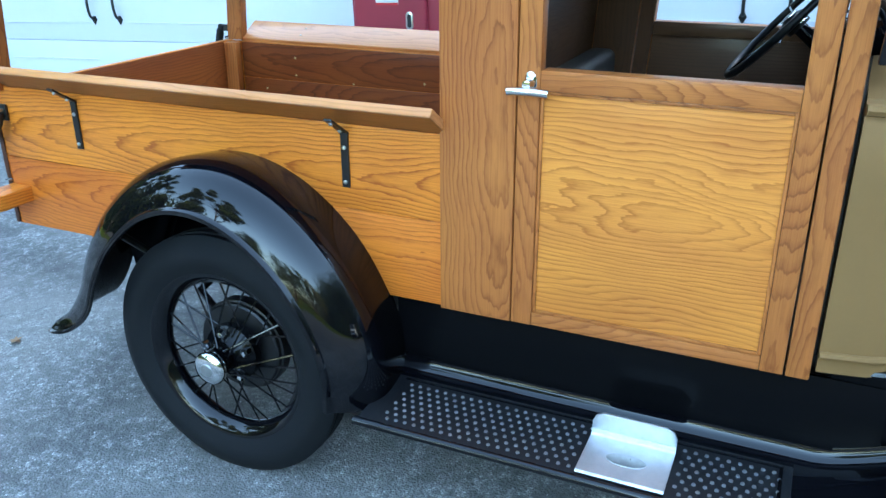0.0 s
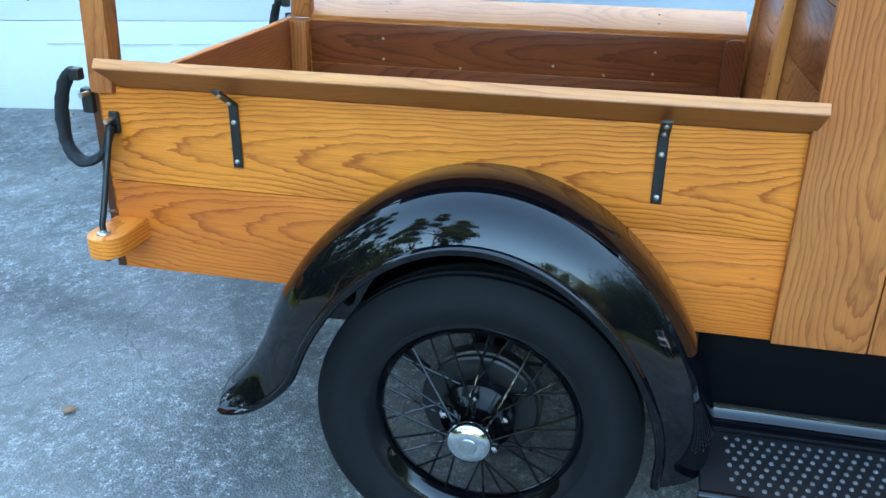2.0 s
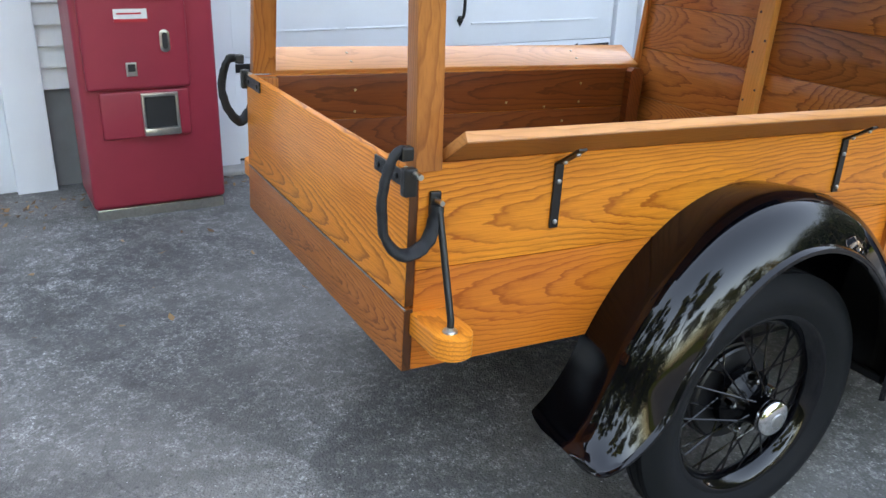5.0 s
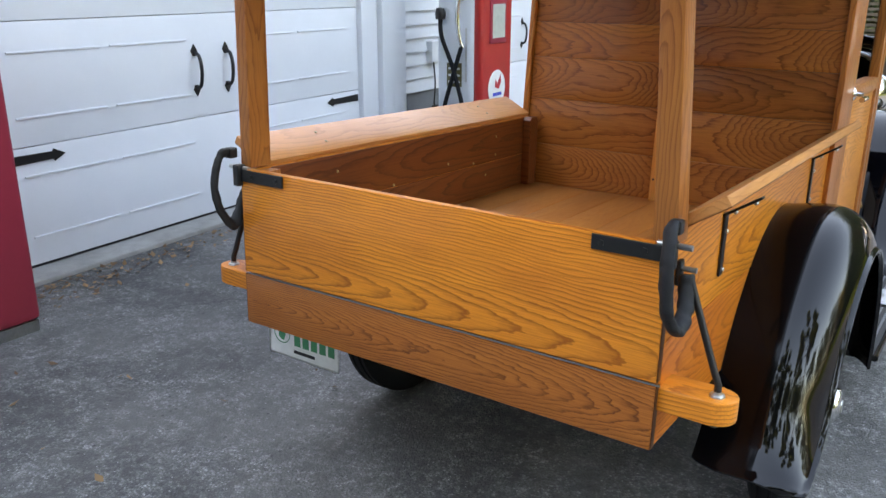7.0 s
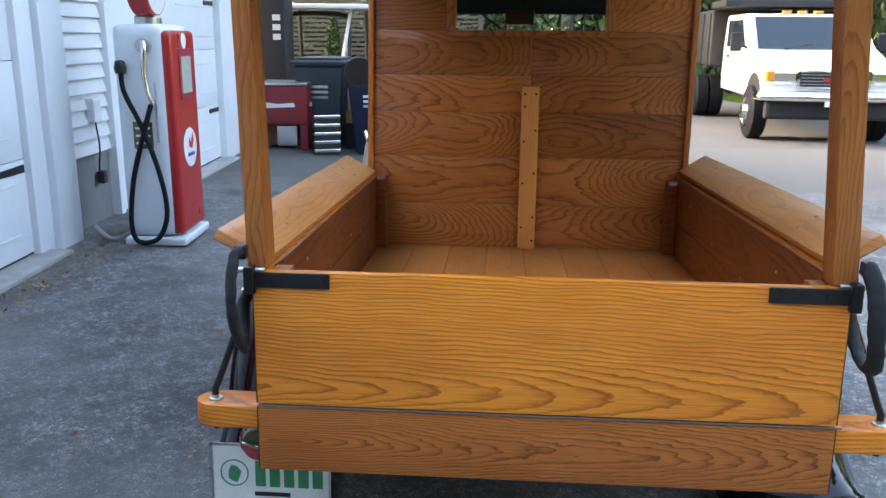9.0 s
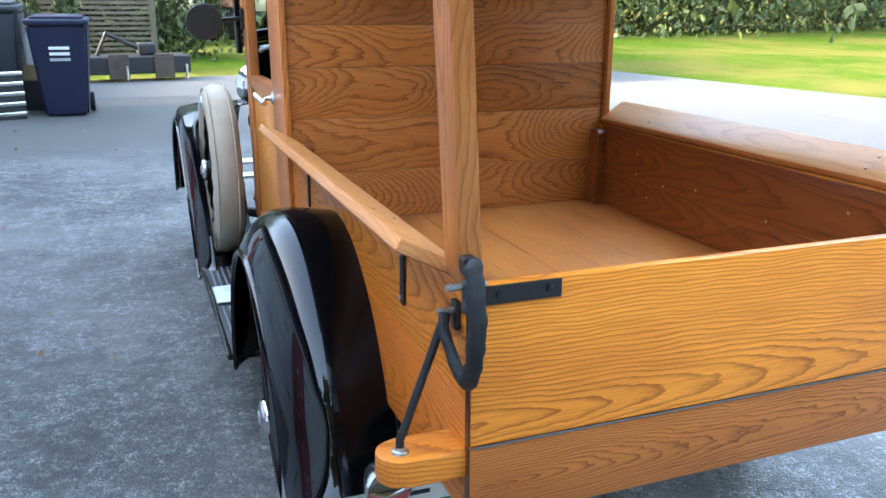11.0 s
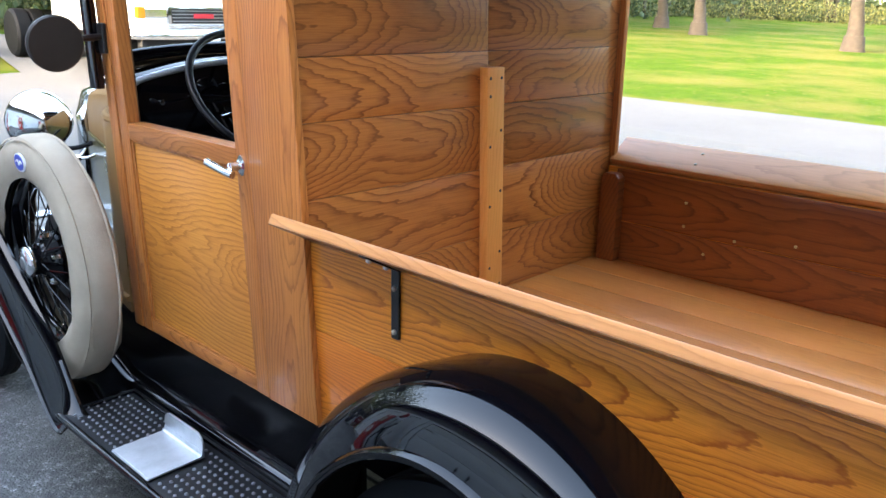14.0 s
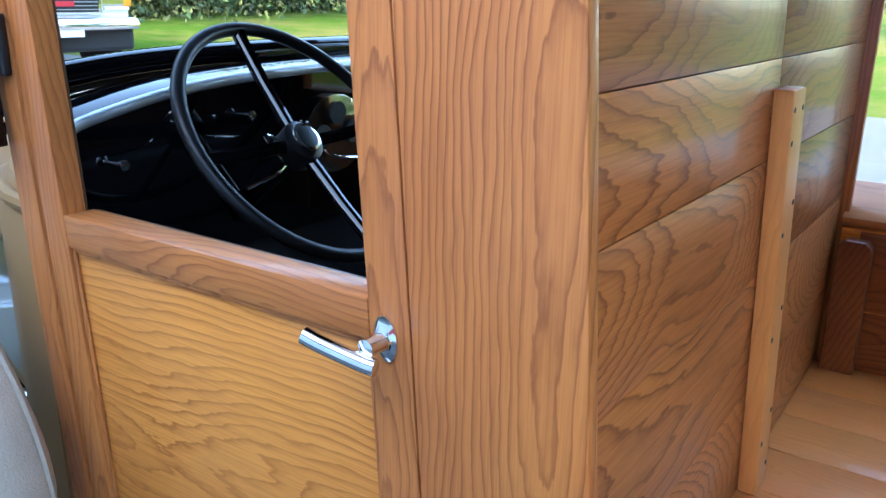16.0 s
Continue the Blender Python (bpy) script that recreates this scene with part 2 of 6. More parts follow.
def asphalt():
    m = Tree("asphalt")
    p = m.coords()
    agg = m.node("ShaderNodeTexVoronoi", {"Vector": p, "Scale": 150.0})
    agg2 = m.node("ShaderNodeTexVoronoi", {"Vector": p, "Scale": 62.0})
    big = m.noise(p, 0.9, 5.0, 0.6)
    mid = m.noise(p, 9.0, 5.0, 0.65)
    fine = m.noise(p, 60.0, 3.0, 0.7)
    stone = m.ramp(m.node("ShaderNodeSeparateColor", {0: agg.outputs["Color"]}).outputs[0], [(0.0, (0.18, 0.177, 0.168)), (0.6, (0.32, 0.315, 0.3)), (0.9, (0.43, 0.423, 0.41)), (1.0, (0.55, 0.543, 0.53))])
    gap = m.ramp(agg.outputs["Distance"], [(0.3, 1.0), (0.8, 0.45)])
    col = m.mix(1.0, stone, gap, "MULTIPLY")
    clod = m.node("ShaderNodeSeparateColor", {0: agg2.outputs["Color"]}).outputs[1]
    col = m.mix(m.math("MULTIPLY", m.ramp(clod, [(0.3, 1.0), (0.75, 0.0)]), 0.65), col, (0.085, 0.085, 0.088))
    col = m.mix(m.ramp(mid, [(0.36, 0.8), (0.58, 0.0)]), col, (0.075, 0.073, 0.069))
    grit = m.noise(p, 26.0, 4.0, 0.75)
    col = m.mix(m.ramp(grit, [(0.42, 0.6), (0.55, 0.0)]), col, (0.075, 0.073, 0.07))
    col = m.mix(m.ramp(grit, [(0.58, 0.0), (0.75, 0.32)]), col, (0.44, 0.432, 0.415))
    patch = m.noise(p, 2.6, 4.0, 0.7)
    col = m.mix(m.ramp(patch, [(0.36, 0.68), (0.56, 0.0)]), col, (0.065, 0.063, 0.06))
    col = m.mix(m.math("MULTIPLY", m.ramp(big, [(0.42, 0.0), (0.75, 1.0)]), 0.5), col, (0.31, 0.297, 0.278))
    wr = m.node("ShaderNodeTexVoronoi", {"Vector": m.node("ShaderNodeVectorMath", {0: p, 1: m.node("ShaderNodeVectorMath", {0: m.node("ShaderNodeTexNoise", {"Vector": p, "Scale": 2.5, "Detail": 3.0}).outputs["Color"], 1: (0.5, 0.5, 0.5)}, operation="MULTIPLY").outputs[0]}, operation="ADD").outputs[0], "Scale": 1.1}, feature="DISTANCE_TO_EDGE")
    pit = m.node("ShaderNodeTexVoronoi", {"Vector": p, "Scale": 55.0})
    pick = m.node("ShaderNodeSeparateColor", {0: pit.outputs["Color"]}).outputs
    col = m.mix(m.math("MULTIPLY", m.ramp(pit.outputs["Distance"], [(0.1, 1.0), (0.45, 0.0)]), m.ramp(pick[0], [(0.7, 0.0), (1.0, 0.7)])), col, (0.045, 0.045, 0.046))
    col = m.mix(m.math("MULTIPLY", m.ramp(pit.outputs["Distance"], [(0.12, 1.0), (0.2, 0.0)]), m.ramp(pick[1], [(0.8, 0.0), (0.86, 0.8)])), col, (0.42, 0.41, 0.4))
    crack = m.math("MULTIPLY", m.ramp(wr.outputs["Distance"], [(0.0, 1.0), (0.006, 0.0)]), m.ramp(m.noise(p, 0.5, 2.0), [(0.58, 0.0), (0.7, 0.6)]))
    col = m.mix(crack, col, (0.02, 0.02, 0.02))
    xyz = m.node("ShaderNodeSeparateXYZ", {0: p}).outputs
    far = m.math("MAXIMUM", m.math("SUBTRACT", xyz[0], 2.9), m.math("SUBTRACT", xyz[1], 6.0))
    far = m.math("ADD", m.math("MULTIPLY", far, 0.5), m.math("MULTIPLY", m.math("SUBTRACT", m.noise(p, 1.3, 4.0, 0.65), 0.5), 1.6))
    col = m.mix(m.ramp(far, [(0.0, 0.0), (0.55, 1.0)]), col, (0.098, 0.094, 0.088))
    # asphalt made lighter towards +x and -y, with a noisy edge
    worn = m.math("MAXIMUM", m.math("ADD", xyz[0], 0.4), m.math("SUBTRACT", -0.3, xyz[1]))
    worn = m.math("ADD", m.math("MULTIPLY", worn, 0.9), m.math("MULTIPLY", m.math("SUBTRACT", m.noise(p, 1.1, 4.0, 0.6), 0.5), 1.4))
    col = m.mix(m.ramp(worn, [(0.0, 0.0), (0.8, 1.0)]), col, m.mix(1.0, col, (1.4, 1.39, 1.36), "MULTIPLY"))
    hgt = m.math("ADD", m.math("MULTIPLY", agg.outputs["Distance"], -1.0), m.math("ADD", m.math("MULTIPLY", fine, 1.2), m.math("MULTIPLY", crack, -2.0)))
    m.bump(hgt, 0.006, 0.9)
    return m.set(Base_Color=col, Roughness=0.86, Specular_IOR_Level=0.35)


def lawn():
    m = Tree("lawn")
    p = m.coords()
    a, b, c = m.noise(p, 0.35, 4.0, 0.6), m.noise(p, 3.0, 5.0, 0.7), m.noise(p, 40.0, 3.0, 0.7)
    col = m.ramp(b, [(0.3, (0.035, 0.085, 0.003)), (0.55, (0.065, 0.12, 0.005)), (0.8, (0.115, 0.125, 0.011))])
    col = m.mix(m.math("MULTIPLY", m.ramp(a, [(0.42, 0.0), (0.62, 1.0)]), 0.75), col, (0.19, 0.145, 0.04))
    col = m.mix(m.math("MULTIPLY", c, 0.4), col, (0.055, 0.1, 0.01))
    fallen = m.node("ShaderNodeTexVoronoi", {"Vector": p, "Scale": 6.5})
    spot = m.math("MULTIPLY", m.ramp(fallen.outputs["Distance"], [(0.16, 1.0), (0.24, 0.0)]), m.ramp(m.node("ShaderNodeSeparateColor", {0: fallen.outputs["Color"]}).outputs[0], [(0.5, 0.0), (0.6, 0.8)]))
    col = m.mix(spot, col, (0.2, 0.13, 0.055))
    m.bump(m.math("ADD", b, c), 0.05, 0.8)
    return m.set(Base_Color=col, Roughness=0.95, Specular_IOR_Level=0.08)


def road_mat():
    m = Tree("worn_road")
    p = m.coords()
    a, b, c = m.noise(p, 0.5, 5.0, 0.6), m.noise(p, 5.0, 5.0, 0.7), m.noise(p, 70.0, 3.0, 0.7)
    col = m.ramp(a, [(0.3, (0.075, 0.072, 0.068)), (0.6, (0.095, 0.091, 0.085)), (0.8, (0.115, 0.11, 0.102))])
    col = m.mix(m.math("MULTIPLY", b, 0.35), col, (0.16, 0.15, 0.14))
    col = m.mix(m.math("MULTIPLY", c, 0.35), col, (0.135, 0.129, 0.12))
    m.bump(m.math("ADD", b, c), 0.006, 0.6)
    return m.set(Base_Color=col, Roughness=0.9)


def leaves(name, c1, c2):
    m = Tree(name)
    r = m.node("ShaderNodeNewGeometry").outputs["Random Per Island"]
    col = m.ramp(r, [(0.0, c1), (0.6, c2), (1.0, tuple(min(1, x * 1.5) for x in c2))])
    return m.set(Base_Color=col, Roughness=0.65)


ASPHALT, LAWN, ROAD = asphalt(), lawn(), road_mat()
LEAF = leaves("green_leaves", (0.018, 0.034, 0.009), (0.05, 0.075, 0.018))
LEAF_Y = leaves("autumn_leaves", (0.06, 0.065, 0.014), (0.18, 0.165, 0.045))
LITTER = leaves("dry_leaves", (0.1, 0.05, 0.022), (0.23, 0.13, 0.06))

# ---- building helpers ----
def part(name, bm, mat, parent=None, m=None, label="", smooth=False):
    """Links a bmesh as one mesh object under a thing or a part."""
    me = bpy.data.meshes.new(name)
    bmesh.ops.recalc_face_normals(bm, faces=bm.faces)
    bm.to_mesh(me)
    bm.free()
    if smooth:
        for f in me.polygons:
            f.use_smooth = True
        me.set_sharp_from_angle(angle=radians(38))
    me.materials.append(mat)
    ob = new(name, me)
    if m is not None:
        ob.matrix_basis = m
    if parent is not None:
        ob.parent = parent
    return tagged(ob, label=label)


def again(ob, m, parent=None):
    """One more object on the same mesh."""
    o = new(ob.name.split(".")[0], ob.data)
    o.matrix_basis = m
    o.parent = parent or ob.parent
    if "label" in ob:
        o["label"] = ob["label"]
    return o


def box(sx, sy, sz, bevel=0.0, at=(0, 0, 0), seg=2, bm=None):
    bm2 = bmesh.new()
    bmesh.ops.create_cube(bm2, size=1, matrix=Matrix.Diagonal((sx, sy, sz, 1)))
    if bevel:
        bmesh.ops.bevel(bm2, geom=bm2.edges[:], offset=bevel, segments=seg, affect="EDGES", profile=0.6)
    bmesh.ops.translate(bm2, vec=at, verts=bm2.verts)
    return merge(bm, bm2)


def merge(bm, bm2):
    if bm is None:
        return bm2
    me = bpy.data.meshes.new("tmp")
    bm2.to_mesh(me)
    bm2.free()
    bm.from_mesh(me)
    bpy.data.meshes.remove(me)
    return bm


def span(a, b, bevel=0.0, bm=None, seg=2):
    """A bevelled block between two corners."""
    s = [abs(q - p) for p, q in zip(a, b)]
    return box(*s, bevel, [(p + q) / 2 for p, q in zip(a, b)], seg, bm)


def lathe(profile, segs=40, axis="x", at=(0, 0, 0), bm=None, closed=False):
    """Turns (radius, along) points about an axis."""
    bm2 = bmesh.new()
    rings = []
    for r, a in profile:
        ring = []
        for i in range(segs):
            t = 2 * math.pi * i / segs
            c, s = r * math.cos(t), r * math.sin(t)
            ring.append(bm2.verts.new({"x": (a, c, s), "y": (c, a, s), "z": (c, s, a)}[axis]))
        rings.append(ring)
    pairs = list(zip(rings, rings[1:])) + ([(rings[-1], rings[0])] if closed else [])
    for p, q in pairs:
        for i in range(segs):
            j = (i + 1) % segs
            bm2.faces.new((p[i], p[j], q[j], q[i]))
    if not closed:
        for ring, (r, a) in ((rings[0], profile[0]), (rings[-1], profile[-1])):
            if r > 1e-6:
                bm2.faces.new(ring)
    bmesh.ops.remove_doubles(bm2, verts=bm2.verts, dist=1e-6)
    bmesh.ops.translate(bm2, vec=at, verts=bm2.verts)
    return merge(bm, bm2)


def smooth_path(pts, n=8):
    """Points along a smooth curve through pts."""
    P = [Vector(p) for p in pts]
    P = [2 * P[0] - P[1]] + P + [2 * P[-1] - P[-2]]
    out = []
    for i in range(1, len(P) - 2):
        a, b, c, d = P[i - 1:i + 3]
        for k in range(n):
            t = k / n
            out.append(0.5 * ((2 * b) + (c - a) * t + (2 * a - 5 * b + 4 * c - d) * t * t + (3 * b - a - 3 * c + d) * t ** 3))
    return out + [P[-2]]


def tube(pts, r, segs=10, bm=None, flat=1.0, taper=None):
    """A round bar along points; flat squeezes it one way."""
    P = [Vector(p) for p in pts]
    bm2, rings, side = bmesh.new(), [], None
    for i, p in enumerate(P):
        d = (P[min(i + 1, len(P) - 1)] - P[max(i - 1, 0)]).normalized()
        if side is None:
            side = d.orthogonal().normalized()
        side = (side - d * side.dot(d)).normalized()
        up = d.cross(side)
        k = r if taper is None else r * (1 + (taper - 1) * i / (len(P) - 1))
        rings.append([bm2.verts.new(p + side * k * math.cos(2 * math.pi * j / segs) + up * k * flat * math.sin(2 * math.pi * j / segs)) for j in range(segs)])
    for a, b in zip(rings, rings[1:]):
        for j in range(segs):
            bm2.faces.new((a[j], a[(j + 1) % segs], b[(j + 1) % segs], b[j]))
    bm2.faces.new(rings[0]), bm2.faces.new(rings[-1])
    return merge(bm, bm2)


def prism(outline, x0, x1, bevel=0.0, axis="x", bm=None):
    """An outline (two coordinates) pushed out between x0 and x1 along an axis."""
    bm2 = bmesh.new()
    put = {"x": lambda a, b, c: (c, a, b), "y": lambda a, b, c: (a, c, b), "z": lambda a, b, c: (a, b, c)}[axis]
    lo = [bm2.verts.new(put(a, b, x0)) for a, b in outline]
    hi = [bm2.verts.new(put(a, b, x1)) for a, b in outline]
    n = len(outline)
    bm2.faces.new(lo), bm2.faces.new(hi)
    for i in range(n):
        bm2.faces.new((lo[i], lo[(i + 1) % n], hi[(i + 1) % n], hi[i]))
    if bevel:
        bmesh.ops.bevel(bm2, geom=bm2.edges[:], offset=bevel, segments=2, affect="EDGES", profile=0.6)
    return merge(bm, bm2)


AX = {"x": Vector((1, 0, 0)), "y": Vector((0, 1, 0)), "z": Vector((0, 0, 1))}


def plank(name, a, b, mat, parent, along="y", face="x", bevel=0.0025, label=""):
    """A board between two corners, its grain along one axis and its broad face across another."""
    a, b = Vector(a), Vector(b)
    c = (a + b) / 2
    s = Vector([abs(q) for q in (b - a)])
    u, w = AX[along], AX[face]
    v = w.cross(u)
    dims = [abs(s.dot(k)) for k in (u, v, w)]
    m = Matrix((u, v, w)).transposed().to_4x4()
    m.translation = c
    return part(name, box(*dims, bevel), mat, parent, m, label, smooth=True)


def thing(name, label, category, group="", m=None):
    e = new(name)
    e.empty_display_size = 0.1
    if m is not None:
        e.matrix_basis = m
    return tagged(e, label, category, group)


def sweep(section, path, sx):
    """A closed section (x, outward) carried along a path in the y-z plane."""
    bm2, rings = bmesh.new(), []
    for i, p in enumerate(path):
        d = (path[min(i + 1, len(path) - 1)] - path[max(i - 1, 0)]).normalized()
        nrm = Vector((0, -d.z, d.y))
        sec = section(i / (len(path) - 1)) if callable(section) else section
        rings.append([bm2.verts.new((sx * (x + p.x), p.y + nrm.y * o, p.z + nrm.z * o)) for x, o in sec])
    k = len(rings[0])
    for a, b in zip(rings, rings[1:]):
        for j in range(k):
            bm2.faces.new((a[j], a[(j + 1) % k], b[(j + 1) % k], b[j]))
    bm2.faces.new(rings[0]), bm2.faces.new(rings[-1])
    return bm2


def shell(outer, t=0.006):
    """A sheet section from its outer line of (x, outward) points, with thickness."""
    return list(outer) + [(x - 0.002, o - t) for x, o in reversed(outer)]

# ---- ground ----
def gz(x, y):
    """Height of the driveway: level by the truck, rising a little towards the garage."""
    edge = -1.0 - 0.05 * y
    return max(0.0, min(1.0, (edge - x) / 1.5)) * 0.06


bm = bmesh.new()
xs = [-14, -9, -6, -4.4] + [-4.0 + 0.16 * i for i in range(26)] + [0.5, 2, 4, 5.3, 7.0]
ys = [-12, -7, -4, -2, -1, 0, 1, 2, 3, 4, 6, 7, 8.4, 10.4]
grid = [[bm.verts.new((x, y, gz(x, y))) for x in xs] for y in ys]
for r0, r1 in zip(grid, grid[1:]):
    for i in range(len(xs) - 1):
        bm.faces.new((r0[i], r0[i + 1], r1[i + 1], r1[i]))
driveway = tagged(part("driveway", bm, ASPHALT), "weathered grey asphalt driveway with fine cracks and leaf litter", "driveway", kind="structure")

bm = bmesh.new()
bmesh.ops.create_grid(bm, x_segments=2, y_segments=2, size=1500, matrix=Matrix.Translation((0, 0, -0.06)))
tagged(part("ground", bm, LAWN), "wide green lawn scattered with fallen leaves", "lawn", kind="structure")
edge_far = [(-40, 12.4), (-10, 12.5), (-2, 12.5), (1.2, 12.8), (3.0, 13.3), (3.6, 16), (3.9, 24), (4.8, 24), (6.2, 15), (7.0, 12.4), (8.2, 9.6), (9.4, 7.0), (10.0, 4.2), (10.4, 0.0), (11, -8), (13, -30)]
edge_near = [(-40, 8.3), (-10, 8.3), (-2, 8.3), (1.2, 8.3), (2.4, 8.3), (3.0, 8.3), (3.6, 8.3), (4.2, 8.3), (4.8, 8.3), (5.2, 8.3), (5.2, 7.6), (5.2, 6.4), (5.2, 4.2), (5.2, 0.0), (5.2, -8), (5.2, -30)]
bm = bmesh.new()
va = [bm.verts.new((x, y, -0.006)) for x, y in edge_far]
vb = [bm.verts.new((x, y, -0.006)) for x, y in edge_near]
for i in range(len(va) - 1):
    bm.faces.new((va[i], va[i + 1], vb[i + 1], vb[i]))
road = tagged(part("road", bm, ROAD), "pale worn asphalt road edged by lawn", "road", kind="structure")

# ---- the wooden pickup ----
car = thing("pickup_truck", "antique black pickup truck with varnished golden oak bed and cab", "vintage truck")
W = 0.585
for sx in (1, -1):
    X = lambda v: sx * v
    # bed side
    plank("side_plank", (X(W - 0.022), 0.0226, 0.578), (X(W), 1.535, 0.803), OAK_RED, car, label="varnished golden oak plank with cathedral grain")
    plank("side_plank", (X(W - 0.022), 0.0226, 0.8045), (X(W), 1.535, 1.026 if sx > 0 else 1.008), OAK, car)
    plank("lining_plank", (X(W - 0.028), 0.085, 0.735), (X(W - 0.0225), 1.53, 0.86), BED, car, label="dark red-brown inner plank")
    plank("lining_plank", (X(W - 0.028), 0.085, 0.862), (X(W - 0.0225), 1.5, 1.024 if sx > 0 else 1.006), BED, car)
    # flare board
    lean, high = (0.09, 0.058) if sx > 0 else (0.109, 0.058)
    ang = math.atan2(high, lean)
    u = Vector((0, 1, 0))
    w = Vector((-sx * math.sin(ang), 0, math.cos(ang)))
    m = Matrix((u, w.cross(u), w)).transposed().to_4x4()
    m.translation = (X(0.574 + lean / 2), 0.806, (1.037 if sx > 0 else 1.012) + high / 2)
    rail = part("flare_board", box(1.464, 0.11 if sx > 0 else 0.125, 0.022, 0.003), RAILW, car, m, "flared top board with rounded brass bolt heads", smooth=True)
    # thin darker sheet that paints the shade under the flare
    part("flare_underside", box(1.462, (0.11 if sx > 0 else 0.125) - 0.002, 0.002, 0.0005), SHADEDW, rail, Matrix.Translation((0, 0, -0.0121)), "underside of the flared board, browned to stand for shade")
    head = None
    for yy in (0.35, 1.262):
        for off in (-0.025, 0.022):
            mm = m @ Matrix.Translation((yy - 0.803, sx * off, 0.0115))
            if head is None:
                head = part("bolt_head", lathe([(0.0, 0.0025), (0.0032, 0.002), (0.0046, 0.0007), (0.0046, -0.001)], 12, "z"), BRASS, car, mm, "small brass bolt head", smooth=True)
            else:
                again(head, mm)
        # iron strap bracket on the outside
        bmb = span((X(W + 0.001), yy - 0.011, 0.862), (X(W + 0.007), yy + 0.011, 1.008), 0.002)
        bk = part("strap_bracket", bmb, IRON, car, label="black iron strap bracket")
        arm_m = Matrix.Translation((X(W + lean * 0.42), yy, 1.003 + high * 0.42)) @ Matrix.Rotation(-sx * ang, 4, "Y")
        part("bracket_arm", box(0.095, 0.022, 0.006, 0.002), IRON, bk, arm_m)
        nut = None
        for zz in (0.877, 0.967):
            mm = Matrix.Translation((X(W + 0.0075), yy, zz))
            if nut is None:
                nut = part("bolt", lathe([(0.0055, -0.001), (0.0055, 0.003), (0.003, 0.005), (0.0, 0.0055)], 10, "x") if sx > 0 else lathe([(0.0055, 0.001), (0.0055, -0.003), (0.003, -0.005), (0.0, -0.0055)], 10, "x"), STEEL, bk, mm)
            else:
                again(nut, mm)
        for along in (-0.02, 0.028):
            again(nut, arm_m @ Matrix.Translation((sx * along, 0, -0.0035)) @ Matrix.Rotation(sx * math.pi / 2, 4, "Y"), bk)
        # bolt ends on the inner face
        for zz in (0.955, 0.885):
            again(head, Matrix.Translation((X(W - 0.0285), yy, zz)) @ Matrix.Rotation(-sx * math.pi / 2, 4, "Y"), car)
    for yy, zz in ((0.937, 0.893), (0.622, 0.868), (1.105, 0.872), (1.193, 0.815), (0.2, 0.82)):
        again(head, Matrix.Translation((X(W - 0.0285), yy, zz)) @ Matrix.Rotation(-sx * math.pi / 2, 4, "Y"), car)
    # rear post and bed stakes
    plank("post_foot", (X(0.520), 0.0225, 0.736), (X(0.5565), 0.082, 1.006), FIR, car, "z", "y", 0.003)
    if sx > 0:
        plank("rear_post", (0.549, 0.016, 1.0125), (0.597, 0.074, 1.86), FIR, car, "z", "y", 0.004, "square varnished wooden roof post")
    else:
        plank("rear_post", (-0.5995, 0.012, 1.0125), (-0.5605, 0.084, 1.86), FIR, car, "z", "x", 0.004, "square varnished wooden roof post")
    stake = [(0.0, 0.0), (0.0, 0.262), (0.012, 0.275), (0.05, 0.275), (0.062, 0.262), (0.062, 0.0)]
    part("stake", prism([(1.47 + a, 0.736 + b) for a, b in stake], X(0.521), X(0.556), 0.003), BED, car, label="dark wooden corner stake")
    # bumper arm with rounded end, rod and washer
    outline = [(0.56, 0.015), (0.56, 0.1)] + [(0.69 + 0.043 * math.cos(t), 0.0575 + 0.0425 * math.sin(t)) for t in [math.pi / 2 - i * math.pi / 10 for i in range(11)]]
    part("bumper_arm", prism([(X(a), b) for a, b in outline], 0.663, 0.712, 0.004, "z"), OAK, car, label="short oak arm with rounded end", smooth=True)
    part("washer", lathe([(0.0, 0.722), (0.008, 0.722), (0.009, 0.717), (0.014, 0.716), (0.016, 0.7125), (0.016, 0.71)], 16, "z", (X(0.692), 0.052, 0)), STEEL, car, label="zinc washer and nut", smooth=True)
    part("stay_rod", tube([(X(0.612), 0.055, 0.945), (X(0.617), 0.055, 0.93), (X(0.683), 0.053, 0.755), (X(0.692), 0.052, 0.735), (X(0.692), 0.052, 0.645)], 0.0075), IRON, car, label="bent black iron stay rod", smooth=True)
    part("strap_eye", span((X(W + 0.001), 0.043, 0.92), (X(W + 0.012), 0.068, 0.972), 0.005), IRON, car)
    part("eye_bolt", tube([(X(W), 0.055, 0.955), (X(W + 0.04), 0.055, 0.955)], 0.0055), STEEL, car, smooth=True)
    # sleeved chain between gate and bed side
    if sx > 0:
        loop = [(0.594, -0.02, 1.056), (0.598, -0.04, 1.05), (0.604, -0.06, 1.0), (0.608, -0.066, 0.945), (0.614, -0.06, 0.895), (0.62, -0.036, 0.862), (0.622, -0.004, 0.858), (0.618, 0.028, 0.876), (0.61, 0.048, 0.918), (0.606, 0.053, 0.945)]
    else:
        loop = [(-0.6, -0.028, 1.058), (-0.604, -0.05, 1.05), (-0.606, -0.066, 1.01), (-0.607, -0.072, 0.965), (-0.606, -0.06, 0.91), (-0.603, -0.034, 0.868), (-0.606, -0.012, 0.86), (-0.612, 0.014, 0.888), (-0.618, 0.038, 0.925), (-0.612, 0.053, 0.95)]
    loop = smooth_path(loop, 9)
    bms = tube(loop, 0.016, 14, flat=0.62)
